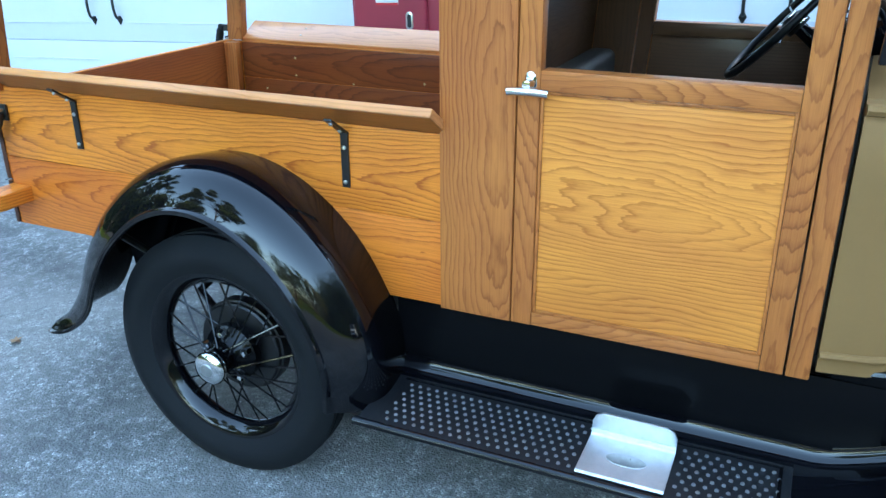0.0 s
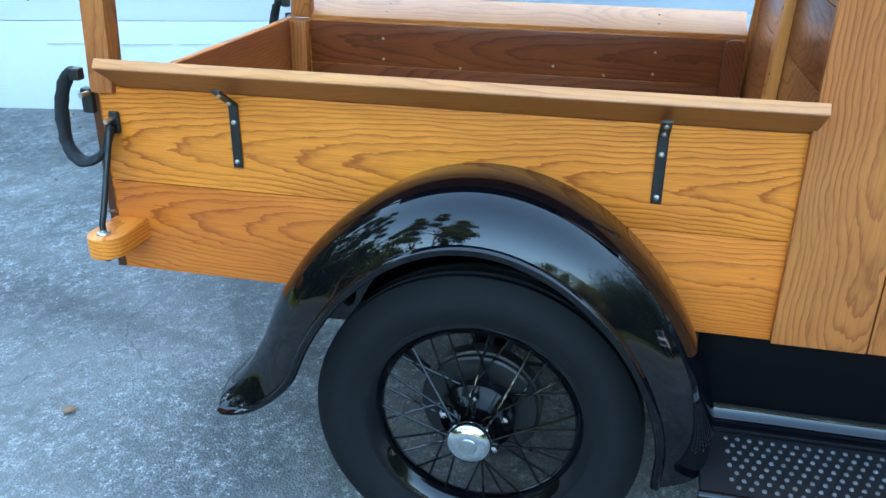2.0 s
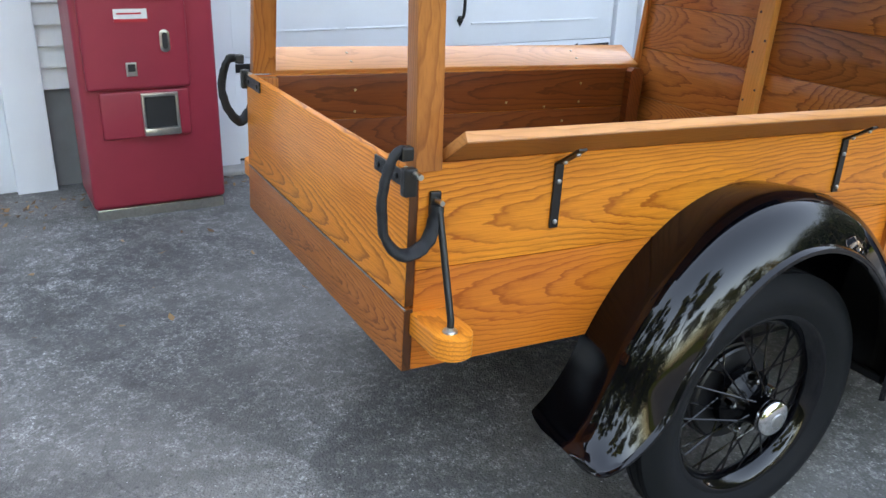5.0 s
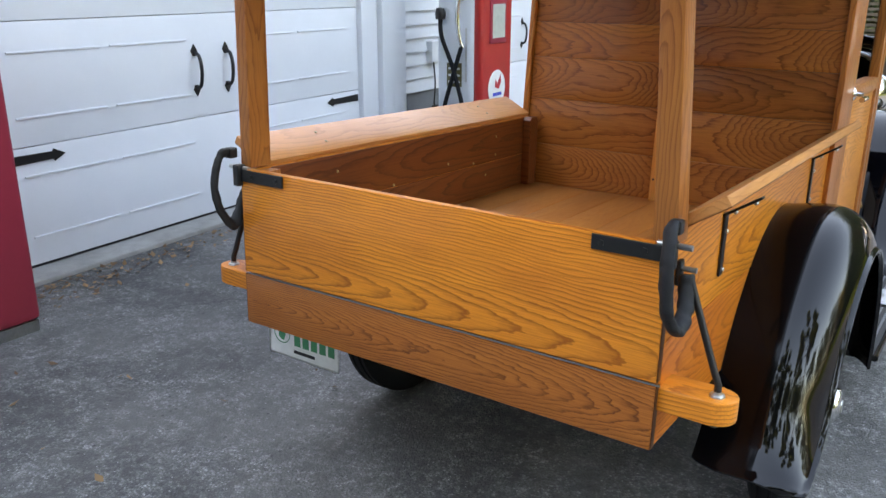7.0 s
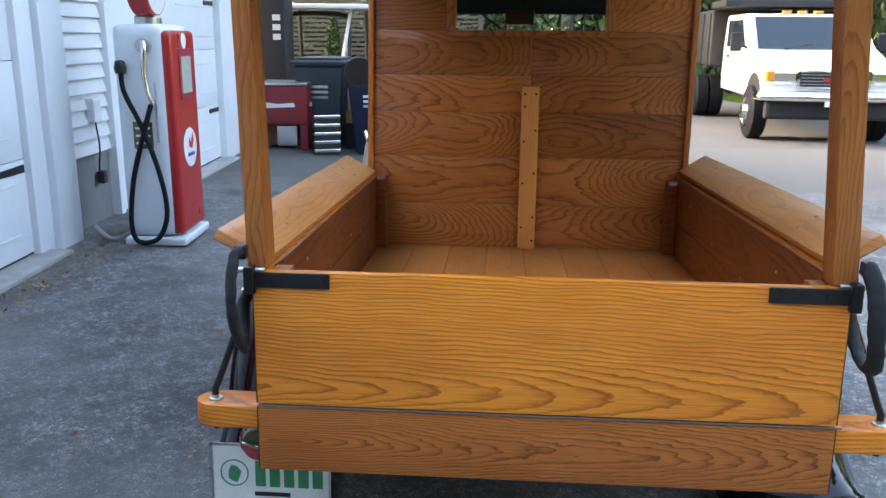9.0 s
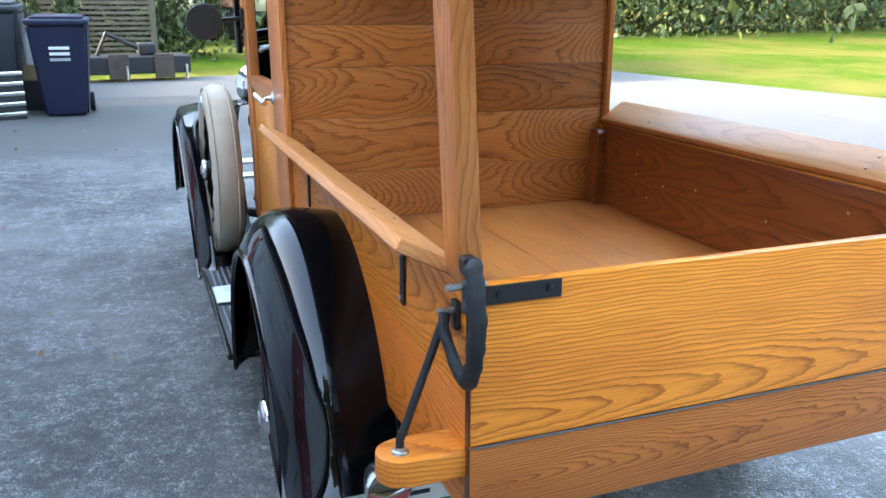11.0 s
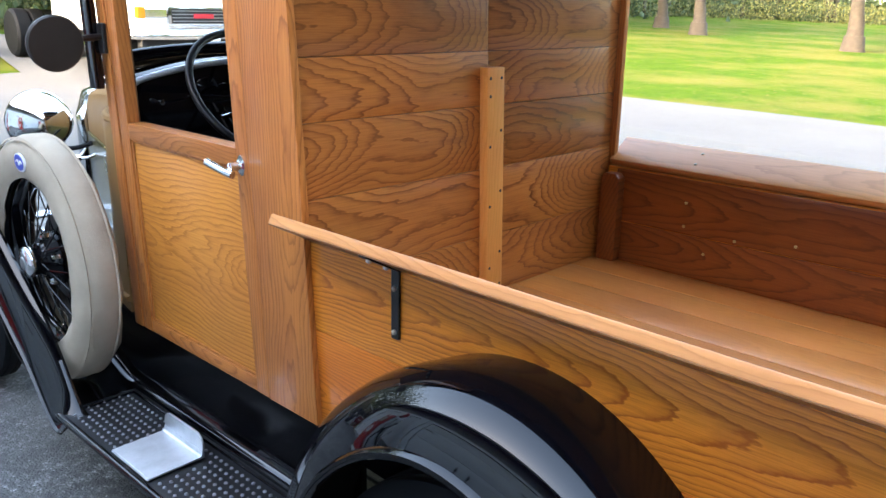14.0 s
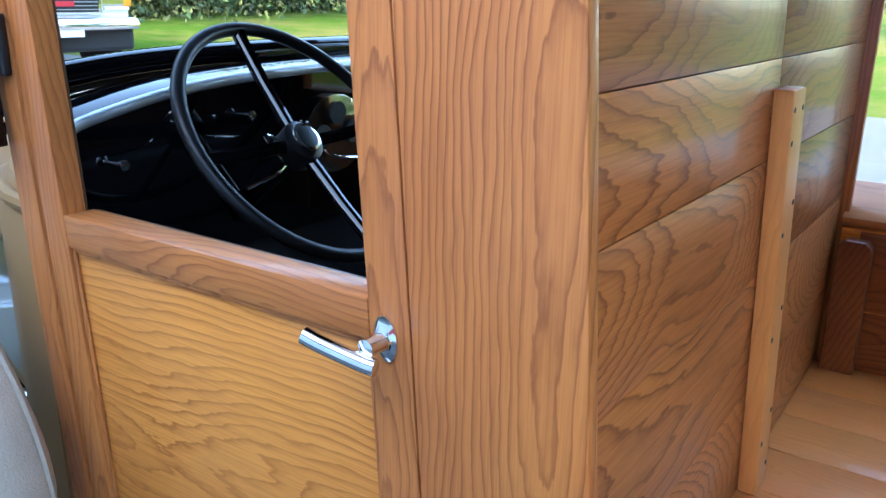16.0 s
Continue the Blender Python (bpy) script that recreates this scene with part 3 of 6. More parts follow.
    for v in bms.verts:
        k = min(loop, key=lambda q: (q - v.co).length_squared)
        fold = noise.noise(Vector((v.co.x * 30 + 5 * sx, v.co.y * 55, v.co.z * 55)))
        v.co += (v.co - k) * (0.24 * fold)
    part("chain_sleeve", bms, HOSE, car, label="wrinkled grey rubber sleeve over the tailgate chain", smooth=True)
    part("sleeve_clip", span((X(0.588), -0.03, 1.04), (X(0.612), -0.004, 1.068), 0.005), IRON, car)
    part("gate_latch", span((X(0.578), -0.016, 0.965), (X(0.6), 0.012, 1.022), 0.004), IRON, car)
    part("latch_pin", tube([(X(0.56), 0.004, 1.012), (X(0.628), 0.004, 1.012)], 0.006), STEEL, car, smooth=True)
    hinge = part("gate_strap", span((X(0.428), -0.006, 0.978), (X(0.59), -0.0005, 1.010), 0.002), IRON, car, label="black iron strap on the tailgate corner")
    for xx in (0.45, 0.54):
        part("bolt", lathe([(0.0065, 0.001), (0.0065, -0.003), (0.0, -0.005)], 10, "y", (X(xx), -0.006, 0.994)), IRON, hinge, smooth=True)

plank("tailgate_plank", (-W, 0.0, 0.7265), (W, 0.022, 1.011), GATE, car, "x", "y", 0.003, "broad golden oak tailgate board")
plank("sill_plank", (-W, 0.0, 0.578), (W, 0.022, 0.7205), SILLW, car, "x", "y", 0.003, "dull brown oak sill board under the tailgate")
for sx in (1, -1):
    for z0, z1 in ((0.7275, 1.0095), (0.579, 0.7195)):
        plank("end_grain", (sx * (W + 0.0003), 0.0015, z0), (sx * (W + 0.0022), 0.0205, z1), ENDW, car, "z", "x", 0.0006, "dark brown end grain of the board")
plank("gate_lining", (-0.519, 0.0223, 0.7365), (0.519, 0.0245, 1.008), GATEIN, car, "x", "y", 0.0006, "red-brown inner face of the tailgate")
gate_hinge = part("piano_hinge", tube([(-W + 0.003, -0.001, 0.7235), (W - 0.003, -0.001, 0.7235)], 0.0014, 8), HINGE, car, label="long nickel piano hinge", smooth=True)
knuckle = None
for i in range(58):
    mk = Matrix.Translation((-W + 0.014 + i * 0.0203, -0.001, 0.7235))
    if knuckle is None:
        knuckle = part("knuckle", tube([(-0.0085, 0, 0), (0.0085, 0, 0)], 0.0022, 8), HINGE, gate_hinge, mk, smooth=True)
    else:
        again(knuckle, mk, gate_hinge)
edges = [-0.555 + i * 0.1388 for i in range(9)]
for a, b in zip(edges, edges[1:]):
    plank("floor_plank", (a + 0.0008, 0.0225, 0.708), (b - 0.0008, 1.554, 0.736), FLOORW, car, "y", "z", 0.0015)

# cab back wall, boards laid across with a window near the top
WALL_Y = 1.555
zs = [0.7365, 0.9, 1.083, 1.247, 1.383]
for a, b in list(zip(zs, zs[1:])) + [(1.383, 1.5451)]:
    plank("cab_plank", (-0.58, WALL_Y, a + 0.0006), (0.0097, WALL_Y + 0.02, b - 0.0006), CAB, car, "x", "y", 0.0015, "stained oak board with bold cathedral grain")
    plank("cab_plank", (0.0103, WALL_Y, a + 0.0006), (0.58, WALL_Y + 0.02, b - 0.0006), CAB, car, "x", "y", 0.0015)
for sx in (1, -1):
    plank("cab_plank", (sx * 0.272, WALL_Y, 1.545), (sx * 0.58, WALL_Y + 0.02, 1.73), CAB, car, "x", "y", 0.0015)
plank("cab_plank", (-0.58, WALL_Y, 1.7306), (0.58, WALL_Y + 0.02, 1.86), CAB, car, "x", "y", 0.0015)
# added sheet; blocks daylight from showing through the gaps between boards
plank("wall_backing", (-0.575, WALL_Y + 0.0203, 0.74), (0.575, WALL_Y + 0.0228, 1.54), DOORIN, car, "x", "y", 0.0005, "dark sheet added behind the cab wall against light leaks")
wframe = plank("window_frame", (-0.305, WALL_Y - 0.008, 1.525), (0.305, WALL_Y - 0.0005, 1.546), CAB, car, "x", "y", 0.002, "narrow wooden frame round the cab rear window")
for sx in (1, -1):
    plank("window_frame", (sx * 0.272, WALL_Y - 0.008, 1.5465), (sx * 0.305, WALL_Y - 0.0005, 1.75), CAB, car, "z", "y", 0.002)
part("window_pane", span((-0.2715, WALL_Y + 0.008, 1.546), (0.2715, WALL_Y + 0.012, 1.7295)), GLASS, car, label="clear glass pane").visible_shadow = False
batten = plank("batten", (-0.022, WALL_Y - 0.027, 0.737), (0.042, WALL_Y - 0.0005, 1.344), BATTEN, car, "z", "y", 0.002, "pale vertical batten with two rows of dark screws")
screw = None
for xx, rows in ((-0.01, (1.317, 1.272, 1.144, 0.987, 0.819)), (0.031, (1.317, 1.184, 1.025, 0.859, 0.769))):
    for zz in rows:
        mm = Matrix.Translation((xx, WALL_Y - 0.0275, zz))
        if screw is None:
            screw = part("screw", lathe([(0.0, -0.0008), (0.0035, -0.0006), (0.0045, 0.0006)], 8, "y"), IRON, car, mm)
        else:
            again(screw, mm)

for sx in (1, -1):
    X = lambda v: sx * v
    mp = Matrix(((0, 0, 1), (0, -1, 0), (1, 0, 0))).to_4x4()
    mp.translation = (X(0.58), 1.6295, 1.219)
    rebate = [(1.5365, 0.5805), (1.5365, 0.6), (1.7225, 0.6), (1.7225, 0.5605), (1.5775, 0.5605), (1.5775, 0.5805)]
    part("cab_post", prism([(1.6295 - y, X(x - 0.58)) for y, x in rebate], -0.641, 0.641, 0.003), FIR, car, mp, "wide upright cab post of varnished fir", smooth=True)
    # door: stiles, rails and a sunken panel
    rise = 0.024 if sx > 0 else 0.0
    door = plank("door", (X(0.563), 1.7255, 0.578), (X(0.598), 1.7765, 1.86), FIR, car, "z", "x", 0.003, "varnished wooden cab door with a sunken panel")
    inv = door.matrix_basis.inverted()

    def dp(name, a, b, mat, along, label=""):
        o = plank(name, a, b, mat, door, along, "x", 0.003, label)
        o.matrix_basis = inv @ o.matrix_basis
        return o

    dp("stile", (X(0.563), 2.303, 0.578), (X(0.598), 2.352, 1.86), FIR, "z")
    dp("rail", (X(0.563), 1.777, 0.578), (X(0.597), 2.3025, 0.612), FIR, "y")
    dp("rail", (X(0.552), 1.777, 1.127 + rise), (X(0.598), 2.3025, 1.172 + rise), FIR, "y", "broad varnished window sill rail")
    dp("rail", (X(0.563), 1.777, 1.79), (X(0.597), 2.3025, 1.86), FIR, "y")
    dp("panel", (X(0.578), 1.777, 0.6125), (X(0.589), 2.3025, 1.1265 + rise), OAK_PANEL, "y", "golden oak plywood door panel")
    dp("bead", (X(0.589), 1.777, 0.6125), (X(0.5935), 1.785, 1.1265 + rise), FIR, "z")
    dp("bead", (X(0.589), 2.2945, 0.6125), (X(0.5935), 2.3025, 1.1265 + rise), FIR, "z")
    dp("bead", (X(0.589), 1.7855, 0.6125), (X(0.5935), 2.294, 0.62), FIR, "y")
    dp("bead", (X(0.589), 1.7855, 1.119 + rise), (X(0.5935), 2.294, 1.1265 + rise), FIR, "y")
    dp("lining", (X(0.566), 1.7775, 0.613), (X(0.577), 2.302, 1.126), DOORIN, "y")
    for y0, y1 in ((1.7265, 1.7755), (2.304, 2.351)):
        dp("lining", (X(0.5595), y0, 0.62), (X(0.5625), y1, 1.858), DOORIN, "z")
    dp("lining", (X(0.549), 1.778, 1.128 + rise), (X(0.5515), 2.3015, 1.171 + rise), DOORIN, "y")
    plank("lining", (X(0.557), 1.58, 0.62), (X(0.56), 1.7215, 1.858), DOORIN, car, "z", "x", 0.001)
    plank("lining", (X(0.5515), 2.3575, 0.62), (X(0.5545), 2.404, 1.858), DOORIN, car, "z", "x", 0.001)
    bmh = lathe([(0.0, 0.0), (0.024, 0.0), (0.024, 0.003), (0.018, 0.007), (0.010, 0.010), (0.009, 0.032), (0.0, 0.034)], 24, "x")
    for v in bmh.verts:
        if v.co.x < 0.009:
            v.co.y *= 0.62
    bmh = tube(smooth_path([(0.036, -0.04, -0.016), (0.038, -0.01, -0.014), (0.038, 0.02, -0.014), (0.036, 0.052, -0.016)] if sx > 0 else [(0.033, -0.012, -0.016), (0.036, -0.002, -0.014), (0.043, 0.02, -0.007), (0.05, 0.043, 0.001), (0.054, 0.058, 0.007)], 4), 0.0098, 12, bmh, 0.95)
    if sx < 0:
        bmesh.ops.scale(bmh, vec=(-1, 1, 1), verts=bmh.verts)
    hm = inv @ Matrix.Translation((X(0.598), 1.755, 1.135 + rise * 1.4))
    part("door_handle", bmh, CHROME, door, hm, "chrome lever handle on an oval rose", smooth=True)
    plank("front_post", (X(0.555), 2.3565, 0.578), (X(0.6), 2.405, 1.86), FIR, car, "z", "x", 0.004, "slim upright post ahead of the door")

# unseen roof, added over cab and bed to darken them and the fender reflections
part("roof", box(1.3, 2.85, 0.035, 0.015, (-0.03, 1.2, 1.88)), BLACK, car, label="unseen flat dark roof added on the wooden posts", smooth=True)

# seat, floor and firewall inside the cab
part("cab_floor", span((-0.555, 1.58, 0.6), (0.555, 2.5, 0.62)), MAT_RUBBER, car)
part("seat_cushion", span((-0.53, 1.6, 0.66), (0.53, 2.02, 0.86), 0.04, seg=4), SEATM, car, label="black bench seat", smooth=True)
part("seat_back", span((-0.53, 1.58, 0.86), (0.53, 1.68, 1.08), 0.035, seg=4), SEATM, car, smooth=True)
part("firewall", span((-0.552, 2.3965, 0.6), (0.552, 2.404, 1.262)), DARK, car)
# dashboard curves down towards the floor
RAILX = (-0.548, -0.5, -0.3, 0.0, 0.3, 0.5, 0.548)
RAILZ = (1.262, 1.283, 1.315, 1.325, 1.315, 1.283, 1.262)
top = smooth_path([(x, 0, z) for x, z in zip(RAILX, RAILZ)], 5)
part("dashboard", prism([(p.x, p.z - 0.004) for p in top] + [(0.548, 1.03), (-0.548, 1.03)], 2.378, 2.394, 0.0, "y"), BLACK, car, label="glossy black dashboard", smooth=True)
# pale metal here stands for the sky's sheen along the dash edge
part("dash_rail", tube([(p.x, 2.379, p.z) for p in top], 0.009, 12), ALU, car, label="rolled dash rail in pale metal for its sky sheen", smooth=True)
bm = bmesh.new()
rows = [[bm.verts.new((p.x * k, y, p.z + dz)) for p in top] for y, dz, k in ((2.384, 0.006, 1.0), (2.42, 0.016, 1.03), (2.47, 0.012, 1.07), (2.47, 0.0, 1.07), (2.42, 0.004, 1.03), (2.384, -0.006, 1.0))]
for a, b in zip(rows, rows[1:] + rows[:1]):
    for k in range(len(top) - 1):
        bm.faces.new((a[k], a[k + 1], b[k + 1], b[k]))
part("cowl_cover", bm, BLACK, car, label="glossy black ledge under the windscreen", smooth=True)
cluster = part("instrument_panel", prism([(0.085 * math.copysign(abs(math.cos(t)) ** 0.8, math.cos(t)), 0.075 * math.copysign(abs(math.sin(t)) ** 1.3, math.sin(t))) for t in [i * math.pi / 12 for i in range(24)]], 2.362, 2.378, 0.003, "y", None), CHROME, car, Matrix.Translation((0, 0, 1.2)), "nickel instrument plate", smooth=True)
for xx, zz in ((-0.042, 0.0), (0.042, 0.0), (0.0, 0.04)):
    part("dial", lathe([(0.022, -0.004), (0.022, 0.0), (0.0, 0.0)], 18, "y", (xx, 2.359, zz)), DARK, cluster)
for xx, zz in ((-0.475, 1.215), (-0.224, 1.26), (0.17, 1.255), (0.24, 1.262)):
    part("dash_knob", lathe([(0.004, 0.03), (0.004, 0.012), (0.008, 0.008), (0.008, 0.0), (0.0, -0.002)], 12, "y", (xx, 2.348, zz)), CHROME, car, smooth=True)
part("header", span((-0.55, 2.375, 1.65), (0.55, 2.4, 1.86), 0.01), DARK, car, label="dark header over the windscreen")
mir = part("interior_mirror", span((-0.09, 2.352, 1.603), (0.042, 2.366, 1.668), 0.006), DOORIN, car, label="small brown-backed interior mirror", smooth=True)
part("mirror_stalk", tube([(-0.02, 2.365, 1.66), (-0.02, 2.38, 1.7)], 0.006, 6), IRON, mir)
part("wiper_arm", tube([(-0.21, 2.41, 1.66), (-0.11, 2.41, 1.585)], 0.006, 6), IRON, car)
# windscreen
for sx in (1, -1):
    part("windscreen_post", prism([(2.4085, 1.255), (2.452, 1.255), (2.49, 1.86), (2.446, 1.86)], sx * 0.607, sx * 0.632, 0.005), BLACK, car, label="flat black windscreen stanchion", smooth=True)
part("windscreen_bar", tube(smooth_path([(-0.6, 2.46, 1.31), (-0.5, 2.47, 1.335), (-0.25, 2.48, 1.352), (0.25, 2.48, 1.352), (0.5, 2.47, 1.335), (0.6, 2.46, 1.31)], 5), 0.022, 12, flat=0.7), BLACK, car, label="black lower windscreen frame", smooth=True)
part("windscreen_gasket", tube(smooth_path([(-0.6, 2.472, 1.288), (-0.5, 2.482, 1.312), (-0.25, 2.492, 1.33), (0.25, 2.492, 1.33), (0.5, 2.482, 1.312), (0.6, 2.472, 1.288)], 5), 0.009, 8), RUBBER, car, smooth=True)
# steering wheel and column
sw = Vector((-0.232, 2.219, 1.237))
nrm = Vector((0.035, -0.755, 0.655)).normalized()
turn = nrm.to_track_quat("Z", "Y").to_matrix().to_4x4()
turn.translation = sw
ring = [(0.217 + 0.0115 * math.cos(t), 0.0105 * math.sin(t)) for t in [i * math.pi / 6 for i in range(12)]]
wheelrim = part("steering_wheel", lathe(ring, 56, "z", closed=True), WHEELB, car, turn, "large matt black four-spoke steering wheel", smooth=True)
for k in range(4):
    a = math.radians(0 + 90 * k)
    part("spoke", tube([(0.03 * math.cos(a), 0.03 * math.sin(a), -0.018), (0.12 * math.cos(a), 0.12 * math.sin(a), -0.012), (0.212 * math.cos(a), 0.212 * math.sin(a), 0)], 0.011, 8, flat=0.5), BLACK, wheelrim, smooth=True)
part("horn_button", lathe([(0.036, -0.04), (0.036, -0.005), (0.024, 0.0), (0.02, 0.006), (0.0, 0.009)], 24, "z"), WHEELB, wheelrim, smooth=True)
part("horn_ring", lathe([(0.026, 0.002), (0.026, 0.005), (0.02, 0.0055), (0.02, 0.002)], 20, "z", closed=True), CHROME, wheelrim, smooth=True)
for s in (1, -1):
    part("control_lever", tube(smooth_path([(s * 0.02, 0.02, -0.03), (s * 0.05, 0.03, -0.028), (s * 0.056, -0.03, -0.02), (s * 0.15, -0.05, -0.022)], 4), 0.003, 8), CHROME, wheelrim, smooth=True)
col_end = sw - nrm * 0.62
part("steering_column", tube([sw - nrm * 0.02, col_end], 0.02, 12), BLACK, car, smooth=True)

# ---- wheels ----
R, RIM = 0.362, 0.246


def tyre_profile(r, wid):
    pts = []
    for i in range(17):
        t = -math.pi * 0.62 + i * math.pi * 1.24 / 16
        pts.append((r - 0.058 + 0.058 * math.cos(t), wid / 2 * math.sin(t) / math.sin(math.pi * 0.5)))
    tread = [(r * 1.0 - 0.001, -0.036), (r + 0.001, -0.034), (r + 0.001, -0.02), (r - 0.004, -0.018), (r - 0.004, -0.013), (r + 0.002, -0.011), (r + 0.002, 0.011), (r - 0.004, 0.013), (r - 0.004, 0.018), (r + 0.001, 0.02), (r + 0.001, 0.034), (r - 0.001, 0.036)]
    lo = [p for p in pts if p[1] < -0.04 or p[0] < r - 0.05 and p[1] < 0]
    hi = [p for p in pts if p[1] > 0.04 or p[0] < r - 0.05 and p[1] > 0]
    return [(RIM + 0.002, -0.036)] + [p for p in lo if p[0] > RIM + 0.012] + tread + [p for p in hi if p[0] > RIM + 0.012] + [(RIM + 0.002, 0.036)]


def make_wheel(parent, m, out, cap=CHROME):
    """A wire wheel; out = +1 where its outer side faces local +x."""
    o = out
    rimp = [(RIM + 0.013, -0.04), (RIM + 0.015, -0.036), (RIM + 0.002, -0.03), (RIM - 0.016, -0.014), (RIM - 0.02, 0.0), (RIM - 0.016, 0.014), (RIM + 0.002, 0.03), (RIM + 0.015, 0.036), (RIM + 0.013, 0.04), (RIM + 0.004, 0.04), (RIM - 0.008, 0.031), (RIM - 0.026, 0.014), (RIM - 0.03, 0.0), (RIM - 0.026, -0.014), (RIM - 0.008, -0.031), (RIM + 0.004, -0.04)]
    wheel = part("wheel", lathe(rimp, 56, "x", closed=True), BLACK, parent, m, "black wire wheel with chrome hub cap", smooth=True)
    part("tyre", lathe(tyre_profile(R, 0.118), 72, "x", closed=True), RUBBER, wheel, smooth=True)
    part("hub", lathe([(0.0, o * -0.03), (0.075, o * -0.03), (0.085, o * -0.02), (0.085, o * 0.004), (0.07, o * 0.016), (0.05, o * 0.03), (0.042, o * 0.05), (0.042, o * 0.085), (0.0, o * 0.085)], 36, "x"), SATIN, wheel, smooth=True)
    part("hub_cap", lathe([(0.046, o * 0.08), (0.049, o * 0.084), (0.049, o * 0.098), (0.044, o * 0.105), (0.03, o * 0.110), (0.0, o * 0.112)], 32, "x"), cap, wheel, smooth=True, label="polished hub cap")
    part("cap_badge", lathe([(0.02, o * 0.1105), (0.018, o * 0.1135), (0.0, o * 0.114)], 20, "x"), STEEL, wheel, smooth=True)
    part("brake_drum", lathe([(0.0, o * -0.034), (0.128, o * -0.034), (0.133, o * -0.038), (0.133, o * -0.05), (0.139, o * -0.052), (0.139, o * -0.085), (0.0, o * -0.085)], 48, "x"), IRON, wheel, smooth=True)
    nut = None
    for k in range(5):
        a = 2 * math.pi * (k + 0.3) / 5
        mm = Matrix.Translation((o * 0.016, 0.071 * math.cos(a), 0.071 * math.sin(a)))
        if nut is None:
            nut = part("lug_nut", lathe([(0.0125, o * -0.008), (0.0125, o * 0.012), (0.008, o * 0.021), (0.0, o * 0.023)], 6, "x"), CHROME, wheel, mm, smooth=False)
        else:
            again(nut, mm, wheel)
    spokes = {}
    for k in range(30):
        a = 2 * math.pi * k / 30
        kind = k % 2
        lean = (0.42 if (k // 2) % 2 else -0.42)
        key = (kind, lean > 0)
        if key not in spokes:
            r0, x0 = (0.045, o * 0.062) if kind else (0.082, o * -0.012)
            x1 = o * (0.006 if kind else -0.004)
            pts = [(x0, r0 * math.cos(lean), r0 * math.sin(lean)), (x1, RIM - 0.022, 0.0)]
            spokes[key] = part("spoke", tube(pts, 0.0027, 6), BLACK, wheel, Matrix.Rotation(a, 4, "X"), smooth=True)
        else:
            again(spokes[key], Matrix.Rotation(a, 4, "X"), wheel)
    return wheel


HUB_Y, HUB_Z, FRONT_Y = 0.93, 0.365, 3.45
for sx in (1, -1):
    make_wheel(car, Matrix.Translation((sx * 0.705, HUB_Y, HUB_Z)), sx)
    make_wheel(car, Matrix.Translation((sx * 0.705, FRONT_Y, 0.455)), sx)

# ---- fenders, running boards and chassis ----
REAR = smooth_path([(0, 1.418, 0.345), (0, 1.416, 0.46), (0, 1.375, 0.595), (0, 1.285, 0.74), (0, 1.15, 0.858), (0, 1.0, 0.918), (0, 0.85, 0.918), (0, 0.71, 0.862), (0, 0.585, 0.755), (0, 0.5, 0.632), (0, 0.45, 0.52), (0, 0.41, 0.45), (0, 0.372, 0.405), (0, 0.342, 0.384)], 6)


def rear_section(f):
    """Flat beside the body, then a tight crown, a steep skirt and a rolled bead; the tail flattens to a round end."""
    k = 1.0 - 0.8 * min(1.0, max(0.0, (f - 0.76) / 0.2)) ** 1.3
    e = max(0.0, (f - 0.945) / 0.055) ** 2.5
    pts = [(0.572, -0.008), (0.6, -0.0045), (0.63, 0.0), (0.66, 0.0045), (0.69, 0.008), (0.714, 0.0085), (0.735, 0.005), (0.754, -0.002), (0.772, -0.0125), (0.788, -0.026), (0.802, -0.0425), (0.813, -0.06), (0.821, -0.077), (0.8265, -0.09), (0.832, -0.092), (0.838, -0.096), (0.838, -0.102), (0.831, -0.105)]
    mid = 0.72
    return shell([(mid + (x - mid) * (1 - 0.45 * e), o * k) for x, o in pts])


FRONT = smooth_path([(0, 2.33, 0.356), (0, 2.39, 0.385), (0, 2.53, 0.545), (0, 2.76, 0.712), (0, 3.02, 0.9), (0, 3.2, 0.955), (0, 3.4, 0.955), (0, 3.58, 0.91), (0, 3.73, 0.81), (0, 3.83, 0.67), (0, 3.87, 0.5), (0, 3.875, 0.42)], 6)

# without the spare wheel's well the foot leaves the running board in a long flat curve
FOOT = smooth_path([(0, 2.384, 0.35), (0, 2.47, 0.358), (0, 2.58, 0.388), (0, 2.7, 0.47), (0, 2.85, 0.66), (0, 3.02, 0.86), (0, 3.2, 0.955), (0, 3.4, 0.955), (0, 3.58, 0.91), (0, 3.73, 0.81), (0, 3.83, 0.67), (0, 3.87, 0.5), (0, 3.875, 0.42)], 6)


def apron_roll(f, end):
    """The concave roll at the apron's foot; it rises with the fender past the running board."""
    y = 1.39 + f * (end - 1.39)
    up = 0.62 * max(0.0, y - 2.44) ** 1.35
    arc = [(0.61 - 0.035 * math.cos(t), 0.404 - 0.035 * math.sin(t) + up) for t in [i * math.pi / 16 for i in range(9)]]
    return arc + [(0.61, 0.345 + up), (0.564, 0.345 + up), (0.564, 0.404 + up)]


